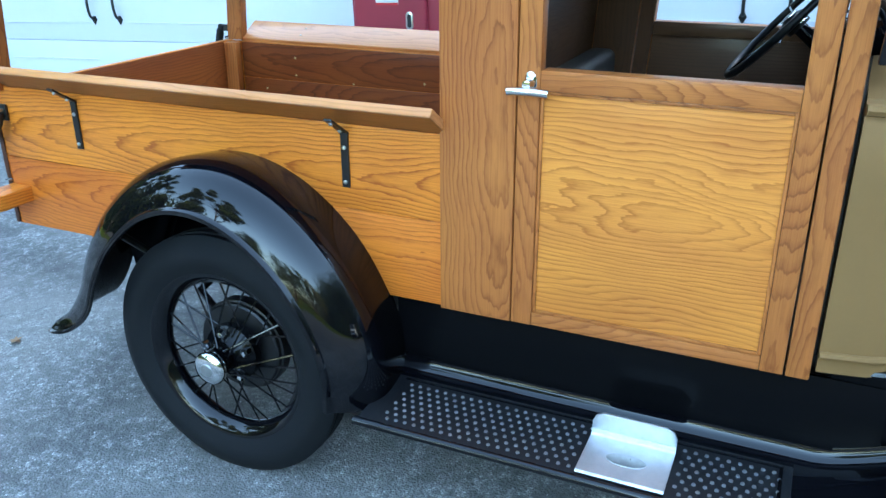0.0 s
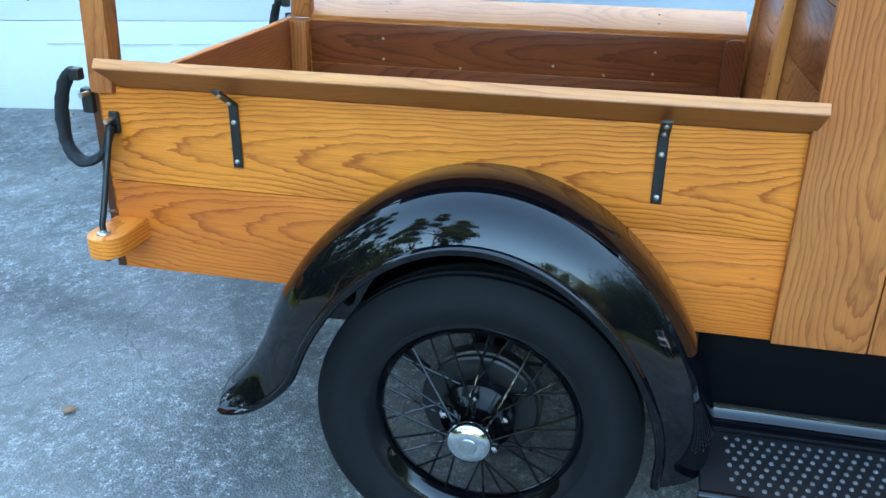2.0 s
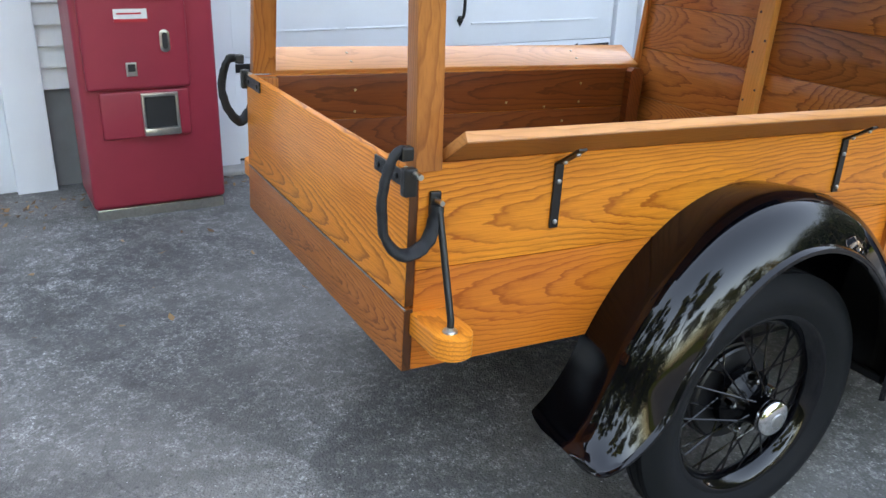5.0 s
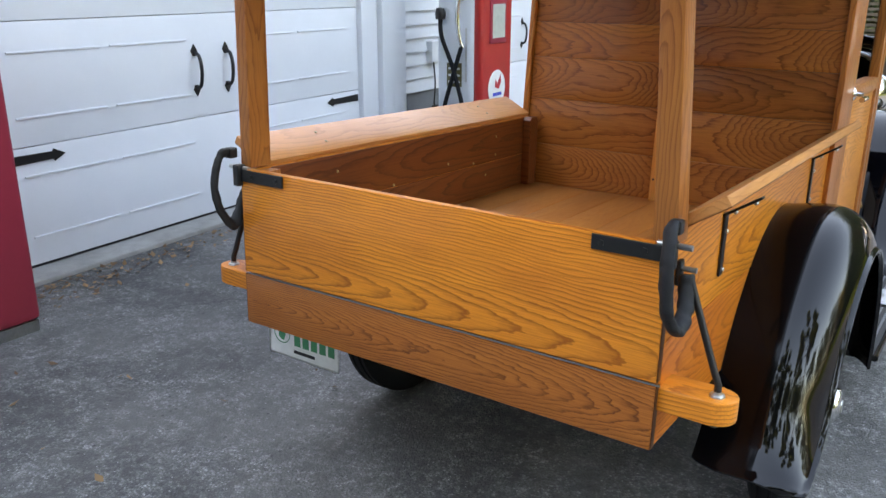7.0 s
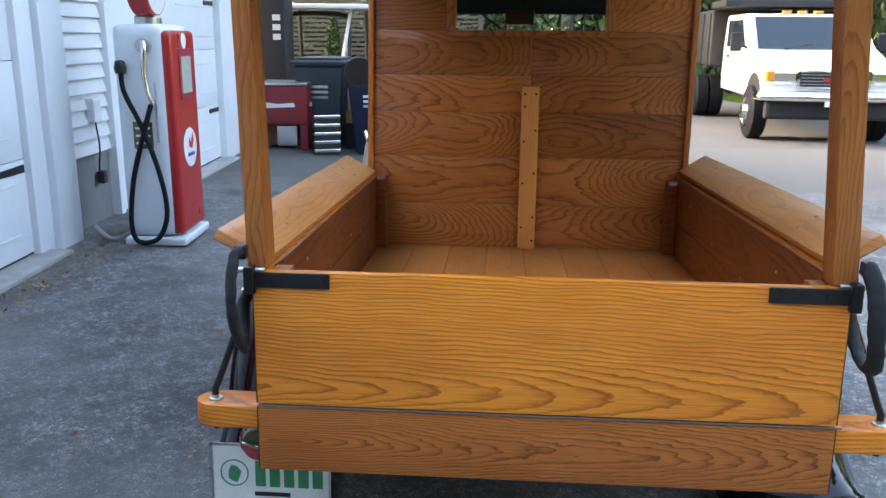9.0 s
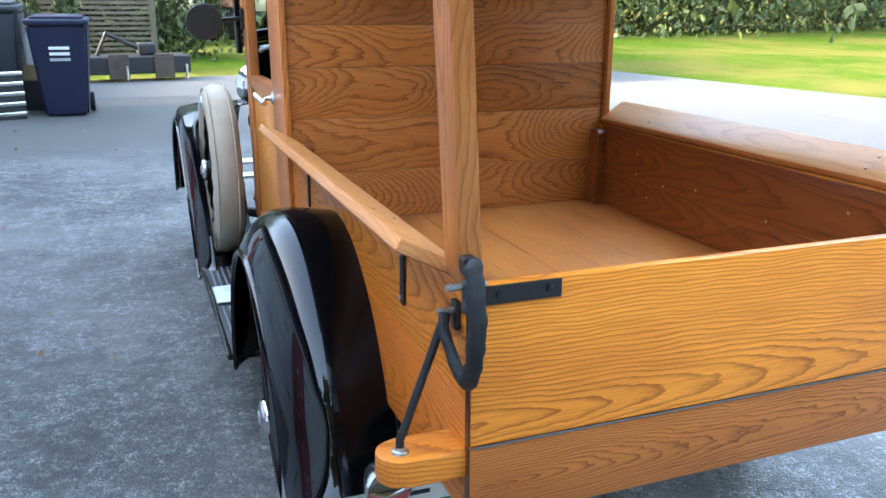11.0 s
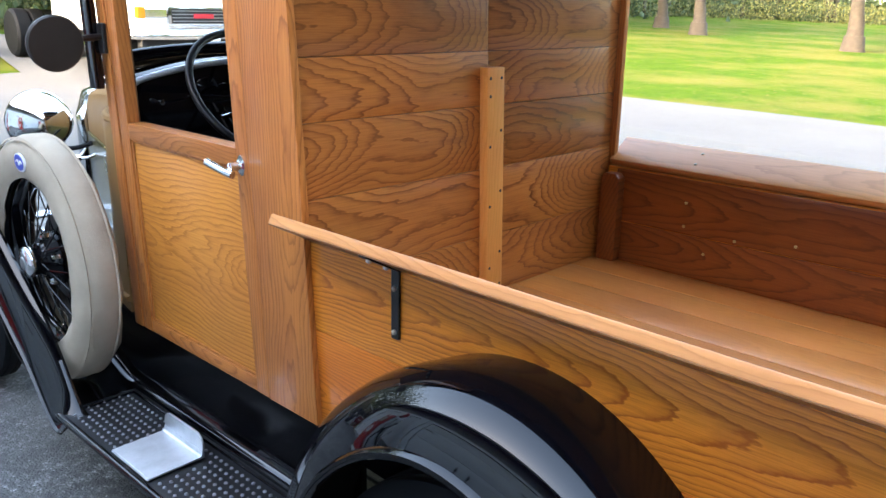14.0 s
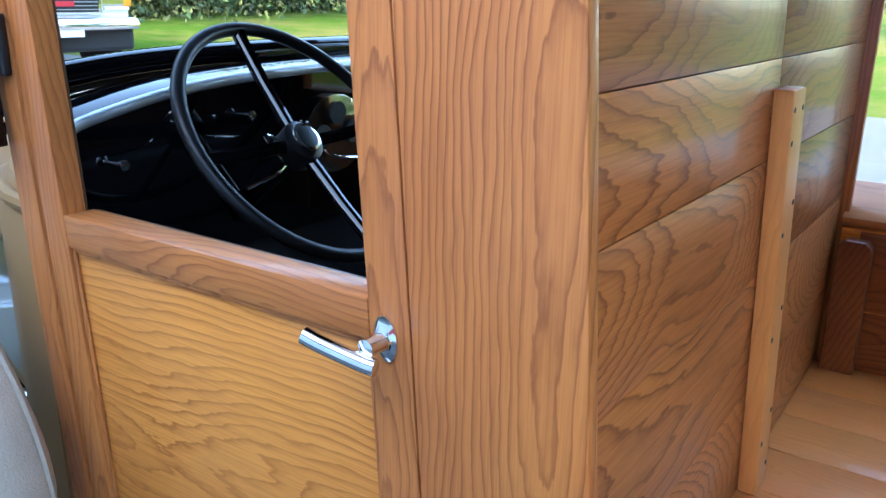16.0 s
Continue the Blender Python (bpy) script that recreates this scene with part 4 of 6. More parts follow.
def front_section(f, well):
    """The fender's cross-section; the spare wheel's well takes its inner half near the running board."""
    k = 0.4 + 0.6 * min(1.0, f / 0.2)
    inner = 0.6 - 0.11 * min(1.0, f / 0.3)
    if well:
        inner = 0.782 - 0.29 * min(1.0, max(0.0, (f - 0.36) / 0.1))
    xs = [inner + (0.79 - inner) * q for q in (0.0, 0.4, 0.7, 0.9)] if not well or f > 0.36 else [0.782, 0.79, 0.8, 0.812]
    pts = [(xs[0], 0.012 * k), (xs[1], 0.014 * k), (xs[2], 0.008 * k), (xs[3], 0.0), (0.824, -0.012 * k), (0.84, -0.028 * k), (0.85, -0.048 * k), (0.855, -0.068 * k), (0.863, -0.072 * k), (0.86, -0.079 * k)]
    return shell(pts)


for sx in (1, -1):
    X = lambda v: sx * v
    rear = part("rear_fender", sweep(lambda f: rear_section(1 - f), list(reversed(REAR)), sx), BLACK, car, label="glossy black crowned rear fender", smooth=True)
    rear.data.materials.append(SATIN)  # less reflective flat beside the body, to mute the mirrored oak side
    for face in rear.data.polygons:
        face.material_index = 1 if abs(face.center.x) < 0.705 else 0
    # closed inner side of the wheel house against the bed
    house = [(p.y, p.z - 0.012) for p in REAR[2:-22:2]]
    house = [q for q in house if q[1] > 0.5] + [(house[-1][0] + 0.02, 0.5)]
    part("wheel_house", prism(house, X(W + 0.0008), X(W + 0.004)), BLACK, car, label="black sheet closing the wheel house")
    part("front_fender", sweep(lambda f: front_section(f, sx < 0), FRONT if sx < 0 else FOOT, sx), BLACK, car, label="glossy black sweeping front fender", smooth=True)
    bd = part("running_board", span((X(0.6045), 1.405, 0.338), (X(0.838), 2.4, 0.36), 0.004), MAT_RUBBER, car, label="black ribbed running board with bright studs", smooth=True)
    part("board_edge", tube([(X(0.838), 1.4, 0.352), (X(0.838), 2.4, 0.352)], 0.011, 10), BLACK, bd, smooth=True)
    part("board_frame", merge(span((X(0.622), 2.372, 0.3602), (X(0.826), 2.38, 0.364), 0.001), span((X(0.622), 1.44, 0.3602), (X(0.628), 2.372, 0.364), 0.001)), BLACK, bd)
    bm = bmesh.new()
    for i in range(38):
        for j in range(8):
            yy = 1.467 + i * 0.0242
            if (1.935 if sx > 0 else 1.868) < yy < (2.16 if sx > 0 else 2.093) and j > 0:
                continue
            lathe([(0.0052, 0.36), (0.004, 0.3635), (0.0, 0.3645)], 6, "z", (X(0.648 + j * 0.0232), yy + (0.0121 if j % 2 else 0), 0), bm)
    tagged(part("studs", bm, STUD, bd), kind="stuff")
    end = 2.56 if sx < 0 else 2.7
    part("splash_apron", prism([(X(0.576), 0.4), (X(0.573), 0.43), (X(0.569), 0.5), (X(0.566), 0.574), (X(0.556), 0.574), (X(0.556), 0.4)], 1.39, 2.56, 0.002, "y"), DULL, car, label="dull black splash apron", smooth=True)
    part("apron_roll", sweep(lambda f: apron_roll(f, end), [Vector((0, 1.39 + (end - 1.39) * k / 40, 0)) for k in range(41)], sx), BLACK, car, label="glossy black rolled foot of the apron", smooth=True)
    if sx > 0:
        part("fender_apron", prism([(2.44, 0.4), (2.56, 0.42), (2.72, 0.5), (2.86, 0.68), (2.86, 0.72), (2.7, 0.64), (2.44, 0.592)], 0.545, 0.56, 0.002), DULL, car, label="dull black apron under the cowl")
        part("apron_lip", tube([(0.565, 2.41, 0.597), (0.563, 2.5, 0.602), (0.558, 2.62, 0.612), (0.552, 2.75, 0.645)], 0.011, 8), BLACK, car, smooth=True)
    # bent step plate
    py = 1.957 if sx > 0 else 1.89
    plate = [(0.674, 0.366), (0.674, 0.385), (0.68, 0.385), (0.681, 0.374), (0.686, 0.3705), (0.826, 0.3705), (0.83, 0.365)]
    stepp = part("step_plate", prism([(X(a), b) for a, b in plate], py, py + 0.195, 0.001, "y"), ALU, car, label="bright aluminium step plate with raised back", smooth=True)
    fin = [(py, 0.383), (py + 0.195, 0.383), (py + 0.195, 0.405), (py + 0.188, 0.42), (py + 0.17, 0.43), (py + 0.025, 0.43), (py + 0.007, 0.42), (py, 0.405)]
    part("back_fin", prism(fin, X(0.672), X(0.6785), 0.0015), ALU, stepp, smooth=True)
    if sx > 0:
        part("oval_emblem", prism([(X(0.755 + 0.022 * math.sin(t)), py + 0.098 + 0.045 * math.cos(t)) for t in [i * math.pi / 12 for i in range(24)]], 0.3705, 0.3722, 0, "z"), STEEL, stepp)
    # frame rail and springs
    part("frame_rail", span((X(0.36), 0.62, 0.45), (X(0.41), 3.75, 0.54), 0.004), IRON, car)
    part("shock_arm", tube([(X(0.41), 0.72, 0.5), (X(0.5), 0.66, 0.42), (X(0.56), 0.8, 0.36)], 0.014, 8), IRON, car, smooth=True)
    part("brake_rod", tube([(X(0.45), 1.0, 0.36), (X(0.45), 2.4, 0.42)], 0.006, 6), IRON, car)
    part("fender_iron", tube([(X(0.4), 0.62, 0.52), (X(0.6), 0.6, 0.56), (X(0.7), 0.58, 0.66)], 0.011, 8), IRON, car, smooth=True)
part("rear_axle", tube([(-0.66, HUB_Y, HUB_Z), (-0.15, HUB_Y, HUB_Z), (0.15, HUB_Y, HUB_Z), (0.66, HUB_Y, HUB_Z)], 0.035, 12), IRON, car, smooth=True)
part("differential", lathe([(0.0, -0.15), (0.06, -0.14), (0.12, -0.06), (0.13, 0.0), (0.12, 0.06), (0.06, 0.14), (0.0, 0.15)], 24, "x", (0, HUB_Y, HUB_Z)), IRON, car, smooth=True)
part("rear_crossmember", tube(smooth_path([(-0.5, 0.9, 0.42), (-0.25, 0.9, 0.5), (0, 0.9, 0.56), (0.25, 0.9, 0.5), (0.5, 0.9, 0.42)], 5), 0.028, 8), IRON, car, smooth=True)
part("bed_joist", span((-0.55, 0.15, 0.6), (0.55, 0.22, 0.7)), IRON, car)
part("bed_joist", span((-0.55, 1.2, 0.6), (0.55, 1.27, 0.7)), IRON, car)
part("muffler", lathe([(0.0, -0.25), (0.06, -0.24), (0.065, -0.2), (0.065, 0.2), (0.06, 0.24), (0.0, 0.25)], 20, "y", (0.25, 1.6, 0.38)), IRON, car, smooth=True)
part("tail_pipe", tube([(0.25, 1.4, 0.38), (0.25, 1.15, 0.42), (0.27, 0.9, 0.44), (0.27, 0.8, 0.43)], 0.02, 10), IRON, car, smooth=True)
part("front_axle", tube(smooth_path([(-0.64, FRONT_Y, 0.37), (-0.3, FRONT_Y, 0.3), (0, FRONT_Y, 0.29), (0.3, FRONT_Y, 0.3), (0.64, FRONT_Y, 0.37)], 4), 0.028, 8), IRON, car, smooth=True)

# tail lamp and number plate on the driver's side
LX, LZ = -0.658, 0.525
lamp = part("tail_lamp", lathe([(0.0, 0.08), (0.018, 0.078), (0.034, 0.064), (0.043, 0.036), (0.045, 0.01), (0.049, 0.006), (0.049, 0.0), (0.044, -0.004), (0.041, 0.0), (0.0, 0.004)], 28, "y", (LX, 0.235, LZ)), CHROME, car, label="round chrome tail lamp with olive and red lens", smooth=True)
wave = [(-0.039 + 0.0078 * i, 0.005 * math.cos(i * math.pi / 5)) for i in range(11)]
for name, mat, sg, label in (("upper_lens", DARKAMBER, 1, "dark olive upper lens"), ("lower_lens", REDLENS, -1, "red lower lens")):
    rim = [(0.0395 * math.cos(a), sg * 0.0395 * math.sin(a)) for a in [0.12 + i * (math.pi - 0.24) / 14 for i in range(15)]]
    part(name, prism([(LX + a, LZ - 0.006 + b) for a, b in rim + [(a, b + sg * 0.003) for a, b in wave]], 0.226, 0.238, 0.0, "y"), mat, lamp, label=label, smooth=True)
part("lens_bar", tube([(LX + a, 0.226, LZ - 0.006 + b) for a, b in wave], 0.0035, 8), CHROME, lamp, smooth=True)
part("lamp_bracket", tube([(-0.66, 0.31, 0.53), (-0.6, 0.34, 0.53), (-0.4, 0.4, 0.53)], 0.014, 8), IRON, car, smooth=True)
nplate = part("number_plate", span((-0.79, 0.272, 0.345), (-0.497, 0.276, 0.495), 0.0015), LABELW, car, label="white licence plate with green markings")
part("plate_frame", merge(merge(span((-0.795, 0.2705, 0.34), (-0.492, 0.2718, 0.346)), span((-0.795, 0.2705, 0.493), (-0.492, 0.2718, 0.5))), merge(span((-0.795, 0.2705, 0.34), (-0.789, 0.2718, 0.5)), span((-0.498, 0.2705, 0.34), (-0.492, 0.2718, 0.5)))), STEEL, nplate)
part("plate_seal", lathe([(0.036, 0.2718), (0.036, 0.2708), (0.033, 0.2708), (0.033, 0.2718)], 28, "y", (-0.735, 0, 0.42), closed=True), GREEN, nplate)
part("plate_emblem", prism([(-0.75, 0.405), (-0.75, 0.425), (-0.742, 0.44), (-0.728, 0.438), (-0.718, 0.425), (-0.722, 0.41), (-0.728, 0.395), (-0.738, 0.397)], 0.2708, 0.2718, 0, "y"), GREEN, nplate)
for k in range(5):
    part("plate_bar", span((-0.682 + k * 0.036, 0.2708, 0.386), (-0.656 + k * 0.036, 0.2718, 0.455)), GREEN, nplate)
part("plate_bar", span((-0.685, 0.2708, 0.36), (-0.595, 0.2718, 0.371)), DARK, nplate)
part("plate_bar", span((-0.70, 0.2708, 0.474), (-0.56, 0.2718, 0.484)), DARK, nplate)

# ---- cowl, bonnet and front end ----
def loft(sections, mat, name, label=""):
    bm2 = bmesh.new()
    rings = [[bm2.verts.new(p) for p in s] for s in sections]
    for a, b in zip(rings, rings[1:]):
        for j in range(len(a) - 1):
            bm2.faces.new((a[j], a[j + 1], b[j + 1], b[j]))
    bm2.faces.new(rings[0]), bm2.faces.new(rings[-1])
    return part(name, bm2, mat, car, None, label, smooth=True)


def arch(y, hw, top, base, crown=0.5):
    pts = [(-hw, y, base), (-hw, y, base + (top - base) * 0.62)]
    for i in range(9):
        t = math.pi - i * math.pi / 8
        pts.append((hw * (abs(math.cos(t)) ** 0.65) * (1 if math.cos(t) > 0 else -1), y, base + (top - base) * (0.78 + 0.17 * math.sin(t) ** 0.8 if math.sin(t) > 0 else 0.78)))
    return pts + [(hw, y, base + (top - base) * 0.62), (hw, y, base)]


loft([arch(2.407, 0.594, 1.278, 0.6), arch(2.5, 0.578, 1.28, 0.6), arch(2.6, 0.54, 1.285, 0.6), arch(2.69, 0.488, 1.28, 0.6), arch(2.752, 0.437, 1.275, 0.6)], BEIGE, "cowl", "beige enamelled cowl panel")
for sx in (1, -1):
    X = lambda v: sx * v
    part("belt_moulding", tube([(X(0.585), 2.408, 1.165), (X(0.569), 2.5, 1.163), (X(0.531), 2.6, 1.16), (X(0.479), 2.69, 1.16), (X(0.43), 2.752, 1.155)], 0.012, 8), BEIGE, car, smooth=True)
    part("belt_moulding", tube([(X(0.585), 2.408, 1.125), (X(0.569), 2.5, 1.123), (X(0.531), 2.6, 1.12), (X(0.479), 2.69, 1.12), (X(0.43), 2.752, 1.115)], 0.005, 8), BEIGE, car, smooth=True)
    part("sill_moulding", tube([(X(0.597), 2.408, 0.642), (X(0.581), 2.5, 0.642), (X(0.543), 2.6, 0.642), (X(0.44), 2.752, 0.642)], 0.009, 8), BEIGE, car, smooth=True)
loft([arch(2.757, 0.432, 1.272, 0.66), arch(2.95, 0.378, 1.262, 0.66), arch(3.15, 0.322, 1.242, 0.66), arch(3.36, 0.264, 1.215, 0.66)], BEIGE, "bonnet", "beige bonnet top")
for sx in (1, -1):
    X = lambda v: sx * v
    part("hood_side", prism([(X(0.434), 2.765), (X(0.439), 2.765), (X(0.274), 3.35), (X(0.269), 3.35)], 0.7, 0.992, 0.002, "z"), OLIVE, car, label="olive painted bonnet side with scalloped edge")
    tooth = None
    for k in range(40):
        f = (k + 0.5) / 40
        mt = Matrix.Translation((X(0.4375 - 0.165 * f), 2.768 + 0.582 * f, 0.997))
        if tooth is None:
            tooth = part("lace_pad", box(0.006, 0.0085, 0.011, 0.002), OLIVE, car, mt)
        else:
            again(tooth, mt)
    for k in range(22):
        again(tooth, Matrix.Translation((X(0.4395), 2.761, 0.71 + k * 0.013)))
    part("hood_strip", tube([(X(0.436), 2.758, 1.01), (X(0.436), 2.758, 0.68), (X(0.4), 2.8, 0.655)], 0.008, 8), CHROME, car, smooth=True)
    part("hood_latch", span((X(0.43), 2.79, 0.62), (X(0.46), 2.83, 0.7), 0.008), CHROME, car, smooth=True)
    part("engine_pan", prism([(X(0.42), 2.56), (X(0.56), 2.56), (X(0.56), 2.7), (X(0.32), 3.35), (X(0.2), 3.35)], 0.545, 0.575, 0.004, "z"), BLACK, car, smooth=True)
shellr = prism([(-0.27, 0.6), (-0.275, 1.05), (-0.24, 1.15), (-0.1, 1.19), (0.1, 1.19), (0.24, 1.15), (0.275, 1.05), (0.27, 0.6)], 3.37, 3.46, 0.02, "y")
part("radiator_shell", shellr, CHROME, car, label="nickel radiator shell", smooth=True)
part("radiator_core", span((-0.23, 3.455, 0.62), (0.23, 3.465, 1.1)), DARK, car)
part("radiator_cap", lathe([(0.035, 1.18), (0.035, 1.21), (0.02, 1.225), (0.0, 1.23)], 16, "z", (0, 3.41, 0)), CHROME, car, smooth=True)
for sx in (1, -1):
    bowl = part("head_lamp", lathe([(0.0, -0.125), (0.03, -0.123), (0.07, -0.105), (0.1, -0.06), (0.112, 0.0), (0.116, 0.02), (0.12, 0.024), (0.12, 0.036), (0.11, 0.04)], 36, "y", (sx * 0.402, 3.46, 1.035)), CHROME, car, label="large chrome bullet head lamp", smooth=True)
    part("lens", lathe([(0.11, 0.038), (0.07, 0.05), (0.0, 0.056)], 32, "y", (sx * 0.402, 3.46, 1.035)), LABELW, bowl, smooth=True)
    part("lamp_post", tube([(sx * 0.402, 3.46, 0.94), (sx * 0.42, 3.5, 0.86)], 0.02, 10), BLACK, car, smooth=True)
    part("lamp_wire", tube(smooth_path([(sx * 0.4, 3.36, 0.98), (sx * 0.385, 3.3, 0.955), (sx * 0.35, 3.27, 0.955), (sx * 0.3, 3.25, 0.97)], 5), 0.009, 8), RUBBER, car, smooth=True)
    part("lamp_wire", tube(smooth_path([(sx * 0.41, 3.35, 0.975), (sx * 0.39, 3.26, 0.93), (sx * 0.35, 3.2, 0.925), (sx * 0.3, 3.2, 0.94)], 5), 0.006, 8), CHROME, car, smooth=True)
part("lamp_bar", tube(smooth_path([(-0.41, 3.5, 0.9), (-0.2, 3.54, 0.86), (0.2, 3.54, 0.86), (0.41, 3.5, 0.9)], 6), 0.016, 10), CHROME, car, smooth=True)
horn = part("horn", lathe([(0.0, -0.09), (0.05, -0.085), (0.055, -0.03), (0.03, -0.01), (0.03, 0.05), (0.06, 0.12), (0.075, 0.135)], 24, "y", (-0.4, 3.3, 0.85)), BLACK, car, label="black horn under the head lamp", smooth=True)
for s in (-1, 1):
    part("bumper_bar", tube(smooth_path([(-0.75, 4.08, 0.46 + s * 0.045), (-0.4, 4.14, 0.46 + s * 0.045), (0.4, 4.14, 0.46 + s * 0.045), (0.75, 4.08, 0.46 + s * 0.045)], 6), 0.022, 10, flat=0.4), CHROME, car, smooth=True)

# spare wheel with a canvas cover in the driver's side fender
spare_m = Matrix.Translation((-0.706, 2.667, 0.734))
make_wheel(car, spare_m @ Matrix.Diagonal((0.78, 1, 1, 1)), -1)
cov = [(0.262, 0.064), (0.27, 0.072), (0.3, 0.08), (0.335, 0.075), (0.36, 0.055), (0.374, 0.025), (0.375, -0.02), (0.366, -0.052), (0.34, -0.076), (0.3, -0.083), (0.27, -0.075), (0.25, -0.062), (0.252, -0.058), (0.27, -0.07), (0.3, -0.077), (0.34, -0.07), (0.36, -0.048), (0.368, -0.02), (0.367, 0.025), (0.353, 0.05), (0.33, 0.068), (0.3, 0.073), (0.27, 0.065)]
bm = lathe(cov, 72, "x", closed=True)
for v in bm.verts:
    r = math.hypot(v.co.y, v.co.z)
    n = noise.noise(Vector((v.co.x * 9, v.co.y * 7, v.co.z * 7)))
    low = max(0.0, -v.co.z / 0.37)
    v.co.y *= 1 + n * 0.02 * (1 + low)
    v.co.z *= 1 + n * 0.014 * (1 + low)
    v.co.x *= 0.78
    v.co.x += noise.noise(Vector((v.co.z * 16, v.co.y * 12, 3))) * 0.018 * (0.4 + low)
cover = part("spare_cover", bm, COVER, car, spare_m, "beige canvas spare tyre cover with a blue oval patch", smooth=True)
part("cover_seam", lathe([(0.3705, 0.033 + 0.004), (0.375, 0.033), (0.3705, 0.029)], 72, "x", closed=True), COVER, cover, smooth=True)
part("cover_seam", lathe([(0.366, -0.046), (0.3705, -0.05), (0.364, -0.054)], 72, "x", closed=True), COVER, cover, smooth=True)
bad = Matrix.Translation((-0.064, -0.028, 0.305)) @ Matrix.Rotation(0.15, 4, "X")
oval = lambda a, b: [(a * math.cos(t), b * math.sin(t)) for t in [i * math.pi / 12 for i in range(24)]]
patch = part("cover_patch", prism(oval(0.037, 0.026), -0.0065, 0.0, 0.0), LABELW, cover, bad, "white-edged blue oval patch")
part("patch_field", prism(oval(0.033, 0.022), -0.0075, -0.006, 0.0), BLUE, patch)
part("patch_mark", tube(smooth_path([(-0.0076, -0.022, 0.002), (-0.0076, -0.012, 0.008), (-0.0076, -0.004, -0.006), (-0.0076, 0.006, 0.006), (-0.0076, 0.02, -0.002)], 4), 0.0022, 6), LABELW, patch)

well = smooth_path([(0, 2.375, 0.352), (0, 2.46, 0.351), (0, 2.56, 0.353), (0, 2.667, 0.347), (0, 2.78, 0.366), (0, 2.89, 0.42), (0, 2.97, 0.5), (0, 3.03, 0.6)], 5)
part("spare_well", sweep([(0.565, 0.0), (0.68, 0.0), (0.79, 0.0), (0.79, -0.006), (0.68, -0.006), (0.565, -0.006)], well, -1), SATIN, car, label="black sheet well under the spare wheel", smooth=True)
part("well_side", prism([(-0.572, 2.5605), (-0.565, 2.5605), (-0.48, 3.15), (-0.487, 3.15)], 0.345, 0.56, 0.0, "z"), SATIN, car)

# round mirror on an arm, driver's side; matt brown stands for the glass's reflection
mm = part("side_mirror", lathe([(0.0, -0.004), (0.066, -0.004), (0.07, 0.0), (0.07, 0.008), (0.05, 0.016), (0.0, 0.02)], 36, "y", (0, 0, 0)), MIRROR, car, Matrix.Translation((-0.762, 2.32, 1.382)) @ Matrix.Rotation(radians(-2), 4, "Z") @ Matrix.Rotation(radians(6), 4, "X"), "round side mirror on a black arm", smooth=True)
part("mirror_arm", tube([(-0.755, 2.35, 1.385), (-0.68, 2.385, 1.39), (-0.602, 2.402, 1.395)], 0.009, 8), IRON, car, smooth=True)
part("mirror_plate", span((-0.612, 2.385, 1.35), (-0.6005, 2.425, 1.43), 0.004), IRON, car)

# the cab leans forward a little with its posts, and its back wall stands slightly askew
def lean_by(p):
    return (0.035 - 0.06 * p.x) * (p.z - 0.98) - 0.0067 * (p.x + 0.6)


LEANS = {"cab_plank", "wall_backing", "window_frame", "window_pane", "batten", "screw", "cab_post", "door", "stile", "rail", "panel", "bead", "lining", "door_handle", "front_post", "rear_post"}
where = {}
for ob in [o for o in car.children_recursive if o.name.split(".")[0] in LEANS]:
    where[ob] = ob.parent.matrix_basis @ ob.matrix_basis if ob.parent is not car else ob.matrix_basis.copy()
for ob, mw in where.items():
    if ob.data.users > 1:
        ob.location.y += lean_by(mw.translation)
        continue
    back = mw.inverted()
    for v in ob.data.vertices:
        p = mw @ v.co
        p.y += lean_by(p)
        if ob.name.startswith("rear_post"):
            p.x -= (0.069 if p.x > 0 else 0.037) * (p.z - 1.02)
            p.y -= 0.0 if p.x > 0 else 0.03 * (p.z - 1.02)
        v.co = back @ p

# ---- garage ----
GA = radians(3.2)
GM = Matrix.Translation((-2.74, 0, 0.0)) @ Matrix.Rotation(GA, 4, "Z")   # local x towards the driveway, y along the front


def gpart(name, bm, mat, parent=None, label="", smooth=False):
    return part(name, bm, mat, parent, None if parent else GM, label, smooth)


wallg = gpart("wall_garage", merge(merge(span((-0.5, -0.52, 0.0), (-0.225, 0.44, 3.4)), span((-0.5, 3.6, 0.0), (-0.225, 4.98, 3.4))), merge(span((-0.5, 7.98, 0.0), (-0.225, 9.4, 3.4)), span((-0.5, -10, 2.3), (-0.225, 9.4, 3.4)))), FOUND)
tagged(wallg, "garage front wall with white siding over grey foundation", "wall", kind="structure")
for s0, s1 in ((-0.5, 0.42), (4.02, 4.9), (8.5, 9.35)):
    tri = [(-0.224, 0.0), (-0.19, 0.002), (-0.189, 0.008), (-0.214, 0.1115), (-0.224, 0.1115)]
    bmc = prism(tri, s0, s1, 0, "y")
    first = None
    for k in range(16):
        mz = Matrix.Translation((0, 0, 0.6 + k * 0.1115))
        if first is None:
            first = part("clapboard", bmc, SIDING, wallg, mz, "white lapped siding board")
        else:
            again(first, mz, wallg)
for s0, s1, front in ((-0.65, -0.45, -0.14), (0.38, 0.58, -0.14), (3.52, 3.72, -0.15), (3.72, 4.04, -0.1), (4.87, 5.0, -0.15), (7.95, 8.52, -0.12)):
    tagged(gpart("trim", span((-0.3, s0, 0.0), (front, s1, 2.4), 0.006), WHITE), "white painted door casing board", "trim", kind="structure")
tagged(gpart("trim", span((-0.3, -9, 2.31), (-0.13, 9.4, 2.46), 0.006), WHITE), "white painted header board", "trim", kind="structure")
